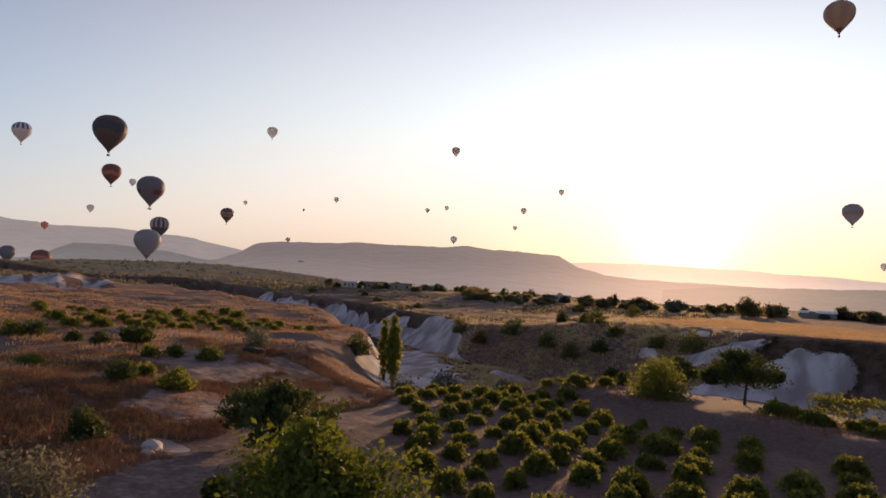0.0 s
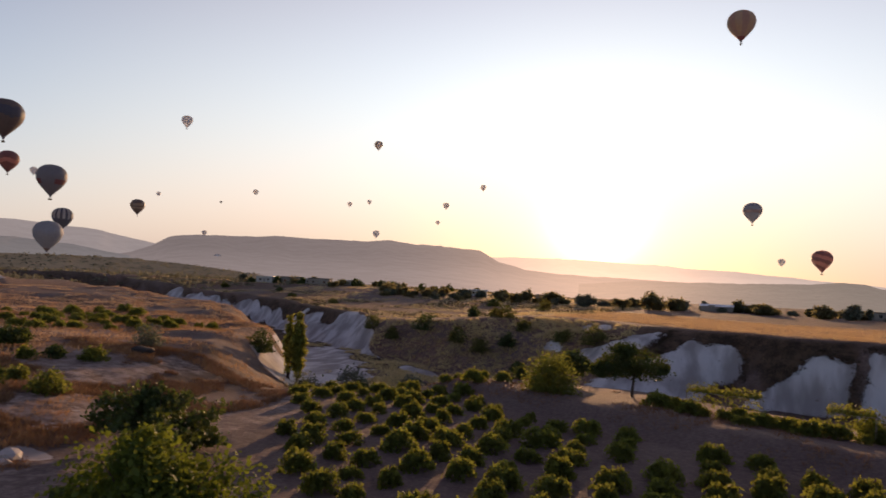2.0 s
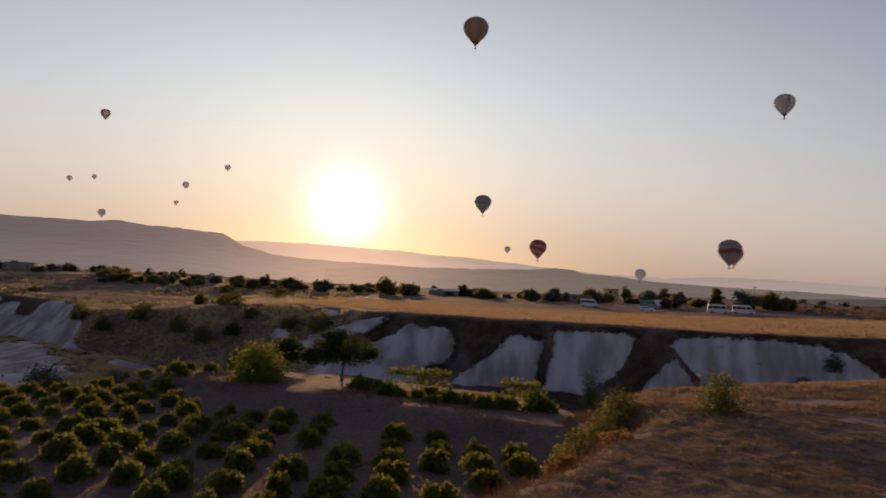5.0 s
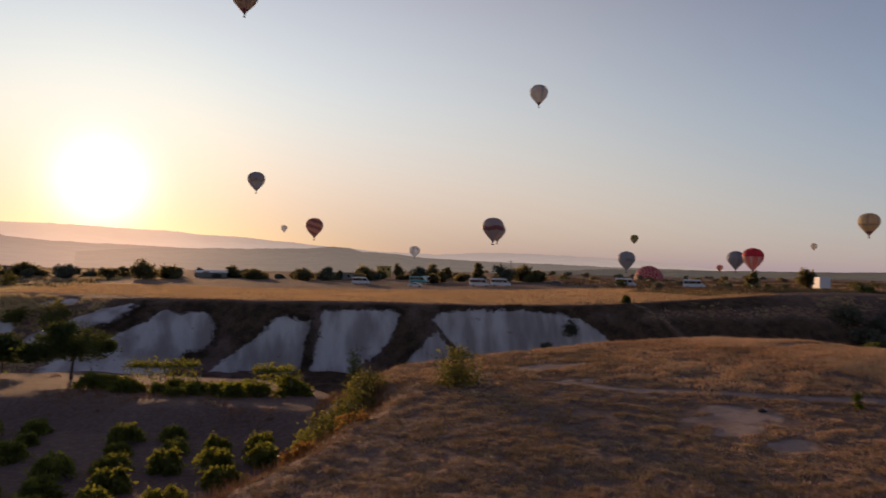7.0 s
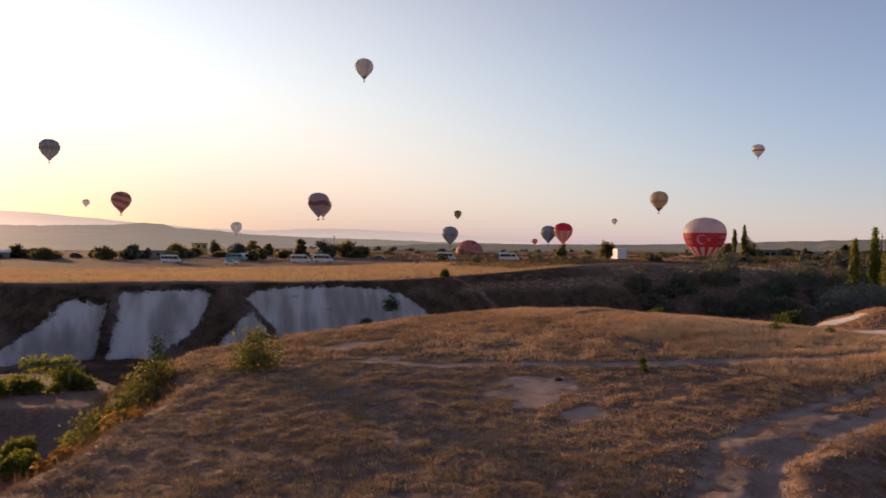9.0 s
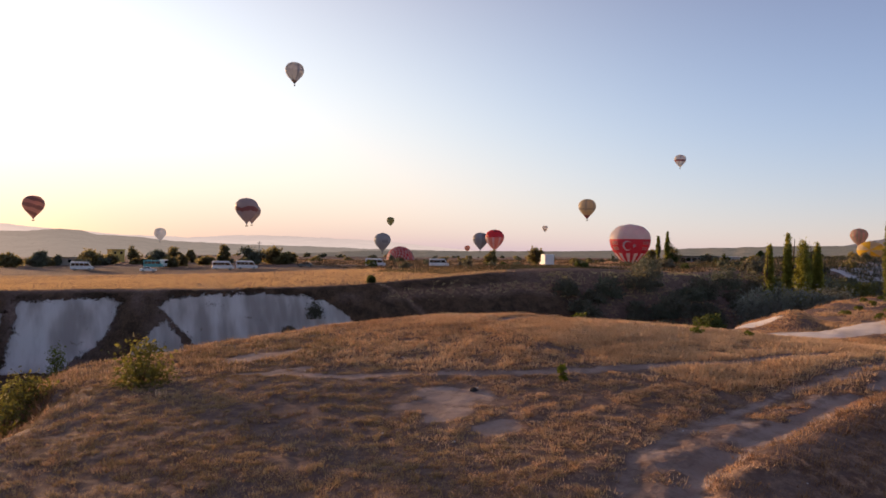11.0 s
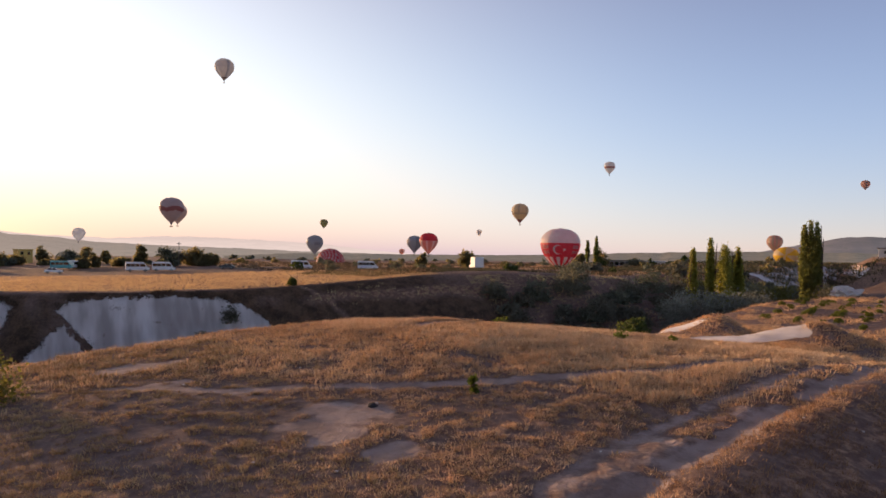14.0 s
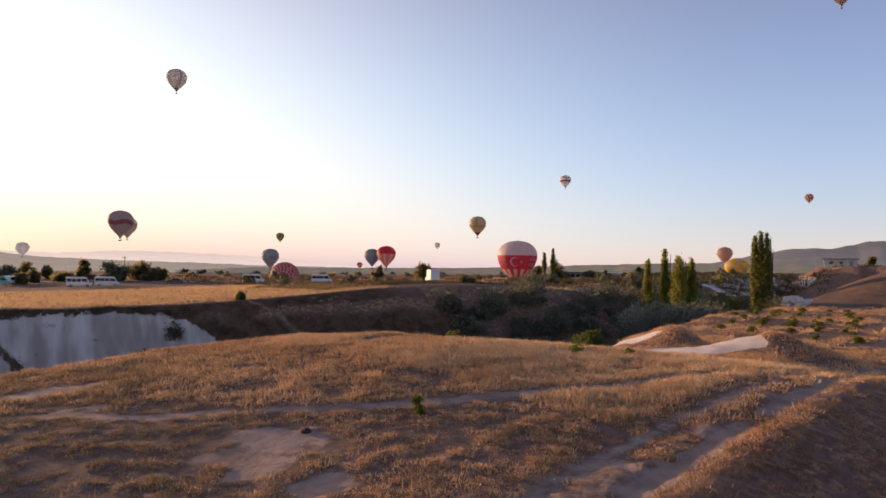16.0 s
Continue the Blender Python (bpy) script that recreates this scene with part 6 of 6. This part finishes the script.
def extruded(outline, half):
    """A body whose side outline (x, z) is drawn out to both sides, narrowing a little at the roof."""
    bm = bmesh.new()
    top = max(p[1] for p in outline)
    rows = []
    for side in (-1, 1):
        rows.append([bm.verts.new((px, side * half * (1 - 0.07 * max(0, pz / top - 0.5) * 2), pz)) for px, pz in outline])
    n = len(outline)
    for k in range(n):
        j = (k + 1) % n
        bm.faces.new((rows[0][k], rows[0][j], rows[1][j], rows[1][k]))
    bm.faces.new(rows[0][::-1])
    bm.faces.new(rows[1])
    bmesh.ops.recalc_face_normals(bm, faces=bm.faces)
    bmesh.ops.bevel(bm, geom=[e for e in bm.edges if abs(e.verts[0].co.y - e.verts[1].co.y) < 0.3], offset=0.07, segments=2, affect="EDGES")
    return bm


def slab(points, y, side, depth=0.025):
    """A flat pane in the plane of a vehicle's side."""
    bm = bmesh.new()
    a = [bm.verts.new((px, y, pz)) for px, pz in points]
    b = [bm.verts.new((px, y + side * depth, pz)) for px, pz in points]
    n = len(points)
    bm.faces.new(a), bm.faces.new(b[::-1])
    for k in range(n):
        bm.faces.new((a[k], a[(k + 1) % n], b[(k + 1) % n], b[k]))
    bmesh.ops.recalc_face_normals(bm, faces=bm.faces)
    return bm


def minibus(m, paint, label):
    ob = thing("minibus", m, label, "minibus", "vehicles on the plateau")
    part("body", extruded([(-2.95, 0.42), (2.75, 0.42), (2.95, 0.6), (2.92, 1.05), (2.25, 1.30), (1.65, 2.35), (1.3, 2.52), (-2.75, 2.55), (-2.95, 2.4)], 0.98), paint, ob)
    for side in (-1, 1):
        for x0, x1 in ((-2.75, -1.75), (-1.65, -0.7), (-0.6, 0.35)):
            part("side_window", slab([(x0, 1.35), (x1, 1.35), (x1, 2.12), (x0, 2.12)], side * 0.955, side), GLASS, ob)
        part("door_window", slab([(0.5, 1.35), (1.95, 1.35), (1.55, 2.12), (0.5, 2.12)], side * 0.955, side), GLASS, ob)
        part("headlight", slab([(2.55, 0.8), (2.88, 0.8), (2.84, 1.02), (2.55, 1.08)], side * 0.955, side, 0.04), LAMP, ob)
        for wx in (-1.85, 1.85):
            wheel(ob, wx, side * 0.86, 0.36)
    bm = bmesh.new()
    v = [bm.verts.new(p) for p in ((2.27, -0.85, 1.36), (2.27, 0.85, 1.36), (1.71, 0.80, 2.30), (1.71, -0.80, 2.30))]
    bm.faces.new(v)
    bmesh.ops.translate(bm, verts=bm.verts, vec=(0.045, 0, 0.03))
    made = bmesh.ops.extrude_face_region(bm, geom=list(bm.faces))
    bmesh.ops.translate(bm, verts=[e for e in made["geom"] if isinstance(e, bmesh.types.BMVert)], vec=(0.02, 0, 0.012))
    part("windscreen", bm, GLASS, ob)
    part("bumper", box(bmesh.new(), 2.78, -0.92, 0.38, 3.05, 0.92, 0.62, 0.05), RUBBER, ob)
    return ob


def saloon(m, paint, label):
    ob = thing("car", m, label, "car", "vehicles on the plateau")
    part("body", extruded([(-2.1, 0.35), (2.05, 0.35), (2.15, 0.6), (1.95, 0.82), (0.95, 0.95), (0.35, 1.42), (-1.0, 1.45), (-1.7, 1.0), (-2.12, 0.92)], 0.84), paint, ob)
    for side in (-1, 1):
        part("front_window", slab([(-0.25, 0.98), (0.72, 0.98), (0.28, 1.36), (-0.25, 1.36)], side * 0.82, side), GLASS, ob)
        part("rear_window", slab([(-1.45, 1.0), (-0.35, 0.98), (-0.35, 1.36), (-1.0, 1.37)], side * 0.82, side), GLASS, ob)
        for wx in (-1.3, 1.3):
            wheel(ob, wx, side * 0.74, 0.31)
    return ob


def box_truck(m, label):
    ob = thing("box_truck", m, label, "truck", "vehicles on the plateau")
    part("cargo_box", box(bmesh.new(), -3.0, -1.1, 0.8, 0.9, 1.1, 3.2, 0.05), WHITE_PAINT, ob)
    part("cab", extruded([(1.0, 0.5), (2.7, 0.5), (2.75, 1.3), (2.35, 2.2), (1.0, 2.25)], 1.0), WHITE_PAINT, ob)
    part("chassis", box(bmesh.new(), -2.9, -0.5, 0.5, 1.0, 0.5, 0.8), RUBBER, ob)
    for side in (-1, 1):
        part("cab_window", slab([(1.25, 1.35), (2.55, 1.35), (2.25, 2.05), (1.25, 2.05)], side * 0.965, side), GLASS, ob)
        for wx in (-1.9, 1.8):
            wheel(ob, wx, side * 0.9, 0.42)
    return ob


def parked(x, y, turn):
    return pose(x, y, z_at(x, y) + 0.02, 0, 0, turn)


for x, y, turn in ((68.9, 197.5, -14), (75.4, 196.9, -17), (108.3, 181.4, -30), (124.2, 171.8, -33), (36.5, 221.0, -8), (61.5, 236.0, 60)):
    minibus(parked(x, y, turn), WHITE_PAINT, "white tour minibus with dark windows beside the field")
minibus(parked(57.5, 232.0, -12), BLUE_PAINT, "teal minibus with dark windows beside the field")
saloon(parked(50.4, 203.0, -12), WHITE_PAINT, "white saloon car on the field road")
saloon(parked(92.5, 196.0, 150), RUBBER_PAINT, "dark grey saloon car beside the field")
minibus(parked(-66, 281, 20), WHITE_PAINT, "white van standing among roadside trees")
box_truck(parked(126.2, 128.3, 62), "small white box truck parked at the plateau's edge")


# ---------------------------------------------------------------- houses
def house(m, length, depth, height, wall, roof, label, openings, name="house", over=0.4, pitch=0.0):
    """A low house: walls with recessed openings on its front (-y) side, and a roof."""
    ob = thing(name, m, label, "house", "buildings on the plateau")
    part("wall", box(bmesh.new(), -length / 2, -depth / 2, -0.6, length / 2, depth / 2, height, 0.03), wall, ob)
    bm = bmesh.new()
    if pitch:
        v = [bm.verts.new(p) for p in [(sx * (length / 2 + over), sy * (depth / 2 + over), height) for sx, sy in ((-1, -1), (1, -1), (1, 1), (-1, 1))] + [(-length / 2 - over, 0, height + pitch), (length / 2 + over, 0, height + pitch)]]
        for q in ((0, 1, 5, 4), (2, 3, 4, 5), (3, 0, 4), (1, 2, 5), (3, 2, 1, 0)):
            bm.faces.new([v[i] for i in q])
    else:
        box(bm, -length / 2 - over, -depth / 2 - over, height - 0.02, length / 2 + over, depth / 2 + over, height + 0.22, 0.03)
    part("roof", bm, roof, ob)
    for kind, u, wd, z0, z1 in openings:
        o = part(kind, box(bmesh.new(), u - wd / 2, -depth / 2 - 0.02, z0, u + wd / 2, -depth / 2 + 0.1, z1), GLASS if kind == "window" else POST_WOOD, ob)
        part("frame", box(bmesh.new(), u - wd / 2 - 0.08, -depth / 2 - 0.06, z1 + 0.004, u + wd / 2 + 0.08, -depth / 2 + 0.05, z1 + 0.12), POST_WOOD, o)
    return ob


house(parked(323.5, 225.6, -35), 22, 8, 3.2, STONE_WALL, DARK_ROOF, "long low stone restaurant with dark openings", [("window", u, 2.2, 0.7, 2.5) for u in (-9, -6, -3, 0, 3, 6, 9)], over=0.8)
house(parked(334, 215, -35), 10, 6, 3.0, PLASTER, ROOF_SHEET, "pale plastered shed with a metal roof", [("window", -2.5, 1.4, 1, 2.2), ("door", 1.5, 1.2, 0, 2.1)])
house(parked(309, 95.5, -72), 11, 7, 3.0, PLASTER, DARK_ROOF, "low plastered farmhouse with dark roof", [("window", -3.2, 1.3, 1.0, 2.1), ("window", 0.2, 1.3, 1.0, 2.1), ("door", 3.4, 1.1, 0.0, 2.1)], over=0.6)
house(parked(61.5, 330.0, 12), 5.5, 5, 5.4, YELLOW_PLASTER, YELLOW_PLASTER, "square yellow plastered house behind the trees", [("window", -1.3, 1.0, 3.4, 4.6), ("window", 1.3, 1.0, 3.4, 4.6)])
house(parked(-15.4, 298.0, 4), 12, 8, 2.0, STONE_WALL, ROOF_SHEET, "long barn with a pale metal roof", [("door", -2, 2.4, 0, 2.4)], "barn", pitch=0.9)
house(parked(-3.0, 304.0, 4), 9, 6, 2.6, PLASTER, ROOF_SHEET, "small shed with a pale metal roof", [("door", 1, 2.0, 0, 2.2)], "barn", pitch=0.7)
for k, (x, y, l, h) in enumerate([(-248, 300, 9, 3.2), (-238, 309, 11, 3.6), (-226, 312, 8, 3.0), (-216, 306, 12, 3.4), (-205, 318, 9, 3.0), (-88, 302, 8, 3.0), (-128, 318, 9, 3.0), (36, 292, 12, 2.8)]):
    house(parked(x, y, 20 + 7 * (k % 3)), l, 6, h, (PLASTER, STONE_WALL)[k % 2], (ROOF_SHEET, DARK_ROOF)[k % 2], "small flat-roofed village house", [("window", -l / 4, 1.2, 1.0, 2.1), ("window", l / 4, 1.2, 1.0, 2.1), ("door", 0, 1.0, 0.0, 2.1)])


# ---------------------------------------------------------------- grounded balloons
def grounded(x, y, width, squash, scheme, colours, label, spin=0.0, tilt=(0, 0)):
    ob = thing("hot_air_balloon", pose(x, y, z_at(x, y) - 0.2, tilt[0], tilt[1], spin), label, "balloon", "balloons on the ground")
    bm, mats, height = envelope(width, scheme, colours)
    bmesh.ops.transform(bm, matrix=Matrix.Diagonal((1, 1, squash, 1)), verts=bm.verts)
    part("envelope", bm, mats, ob)
    return ob


def flag_scheme(g, h):
    if 0.27 < h < 0.63:
        return 1
    return 1 if 0.05 < h < 0.27 and g % 2 == 0 else 0


def checks(g, h):
    return 1 if (g + int(h * 24)) % 2 else 0


flag_at = (260.8, 217.1)
flag_balloon = balloon(18.4, 0, 0, 0, flag_scheme, ("white", "red"), "white balloon with red band, crescent and star, standing on the ground", spin=220.4, flag=True, tall=1.0, basket=False, eye=(*flag_at, 0), foot=z_at(*flag_at) - 0.3)
bag = thing("basket", pose(flag_at[0] + 4, flag_at[1] - 6, z_at(flag_at[0] + 4, flag_at[1] - 6), 0, 0, 40), "wicker balloon basket standing on the ground", "basket")
part("body", box(bmesh.new(), -1.6, -0.9, 0, 1.6, 0.9, 1.15, 0.12), WICKER, bag)
part("rim", box(bmesh.new(), -1.66, -0.96, 1.1, 1.66, 0.96, 1.25, 0.05), RUBBER, bag, "padded rim")


def lying(x, y, length, width, height, scheme, colours, label, spin, rise=0.5):
    """A balloon skin half filled with air, lying on its side."""
    ob = thing("hot_air_balloon", pose(x, y, z_at(x, y) - 0.15, 0, 0, spin), label, "balloon", "balloons on the ground")
    bm, mats, h = envelope(width, scheme, colours)
    turned = Matrix.Translation((-length * 0.55, 0, height * rise)) @ Matrix.Diagonal((length / h, 1, height / width, 1)) @ Matrix.Rotation(math.pi / 2, 4, "Y")
    bmesh.ops.transform(bm, matrix=turned, verts=bm.verts)
    for v in bm.verts:
        if v.co.z < 0.3:
            v.co.z = 0.05
    part("envelope", bm, mats, ob)
    return ob


lying(181, 289, 14, 14.5, 12.5, checks, ("pale", "red"), "red and white chequered balloon half inflated on the ground", 200, 0.06)
lying(341.5, 149.5, 12, 11, 8, stripes(2, 3), ("yellow", "cream"), "yellow and cream balloon half inflated on the ground", 200)

# ---------------------------------------------------------------- small things
def pole(x, y, h, label, name="utility_pole"):
    ob = thing(name, pose(x, y, z_at(x, y) - 0.3), label, "pole")
    v, f = tube([(0, 0, 0), (0, 0, h / 2), (0, 0, h)], [0.14, 0.12, 0.09], 8)
    mesh_object("post", v, f, POST_WOOD, ob)
    part("crossarm", box(bmesh.new(), -0.7, -0.06, h - 0.6, 0.7, 0.06, h - 0.45, 0.01), POST_WOOD, ob)
    return ob


pole(89, 226, 8.0, "plain wooden utility pole beside the field")


def pergola(x, y, turn, length, label, seed):
    ob = thing("pergola", pose(x, y, z_at(x, y), 0, 0, turn), label, "pergola", "trellises on the terrace")
    n = max(2, int(length / 2.4) + 1)
    for k in range(n):
        for side in (-0.7, 0.7):
            u = -length / 2 + length * k / (n - 1)
            v, f = tube([(u, side, -0.3), (u + 0.03, side, 1.0), (u, side, 2.05)], [0.06, 0.055, 0.05], 6)
            mesh_object("post", v, f, POST_WOOD, ob)
    for side in (-0.7, 0.7):
        v, f = tube([(-length / 2 - 0.3, side, 2.06), (0, side, 2.0), (length / 2 + 0.3, side, 2.07)], [0.04, 0.04, 0.04], 6)
        mesh_object("rail", v, f, POST_WOOD, ob)
    rnd = np.random.default_rng(seed)
    m = int(length * 240)
    pts = np.stack([rnd.uniform(-length / 2, length / 2, m), rnd.normal(size=m) * 0.6, 2.0 + np.abs(rnd.normal(size=m)) * 0.3 - (rnd.random(m) < 0.3) * rnd.uniform(0, 1.5, m)], 1)
    v, f = leaf_cloud(pts, 0.11, rnd=rnd)
    fast_mesh("foliage", v, f, VINE_LEAF, ob, "trailing vine leaves")
    return ob


pergola(8.9, 66.5, -8, 3.4, "wooden vine pergola with pale posts on the terrace", 5)
pergola(-1.0, 71.0, -10, 6.5, "low vine trellis on wooden posts", 6)
for k, (x, y) in enumerate([(3.2, 69.2), (4.9, 68.6), (6.4, 68.0), (11.5, 65.5), (1.6, 67.0), (-4.2, 70.4), (-5.8, 73.0), (0.3, 69.0), (-2.6, 68.4), (2.4, 65.6), (4.2, 65.2), (7.6, 64.6), (9.6, 63.8), (-0.6, 66.6), (-3.6, 67.6), (5.6, 63.4), (1.0, 64.4), (10.6, 66.6), (7.0, 69.6), (-6.8, 70.0)]):
    s = 0.75 + 0.12 * (k % 4)
    copy_thing(stock[k % 5], Matrix.Translation((x, y, z_at(x, y))) @ Matrix.Rotation(k * 1.3, 4, "Z") @ Matrix.Diagonal((s, s, s, 1)))


def stone(x, y, r, mat, label, seed):
    bm = bmesh.new()
    bmesh.ops.create_icosphere(bm, subdivisions=4 if r > 1 else 2, radius=r)
    for v in bm.verts:
        k = 1 + 0.35 * noise.noise(v.co * (1.3 / r) + Vector((seed, 0, 0))) + (0.5 * noise.noise(v.co * 1.4 + Vector((0, seed, 0))) if r > 1 else 0)
        v.co = Vector((v.co.x * k * 1.2, v.co.y * k, v.co.z * k * 0.6))
    me = bpy.data.meshes.new("rock")
    bm.to_mesh(me)
    bm.free()
    me.materials.append(mat)
    ob = new("rock", me)
    ob.matrix_basis = pose(x, y, z_at(x, y) + r * 0.15, 0, 0, seed * 50)
    return tagged(ob, label, "rock", "loose rocks")


CHALK = plain("chalk_rock", (0.55, 0.52, 0.49), 0.9, vary=0.25, scale=2.0)
BASALT = plain("dark_rock", (0.045, 0.04, 0.04), 0.9, vary=0.4, scale=5.0)
stone(32.4, 32.3, 0.2, BASALT, "small dark stone beside a bare patch", 1)
stone(32.75, 32.5, 0.07, CHALK, "small white stone beside a bare patch", 2)
for k, (x, y, r) in enumerate([(-37.5, 27.0, 0.7), (-36.6, 26.0, 0.4)]):
    stone(x, y, r, CHALK, "pale weathered chalk boulder in the slope", 10 + k)
for k, (x, y, r) in enumerate([(154.6, 57.6, 2.2), (153.0, 62.6, 1.5), (150.6, 64.0, 1.2)]):
    stone(x, y, r, CHALK, "large white chalk boulder at the edge of the field", 90 + k)
stone(-60.0, 55.5, 1.0, BASALT, "dark rock lying on the slope", 30)
rnd = np.random.default_rng(5)
for k in range(40):
    x, y = rnd.uniform(18, 58), rnd.uniform(16, 50)
    stone(x, y, rnd.uniform(0.03, 0.07), CHALK, "small pale stone in the dry grass", 40 + k)
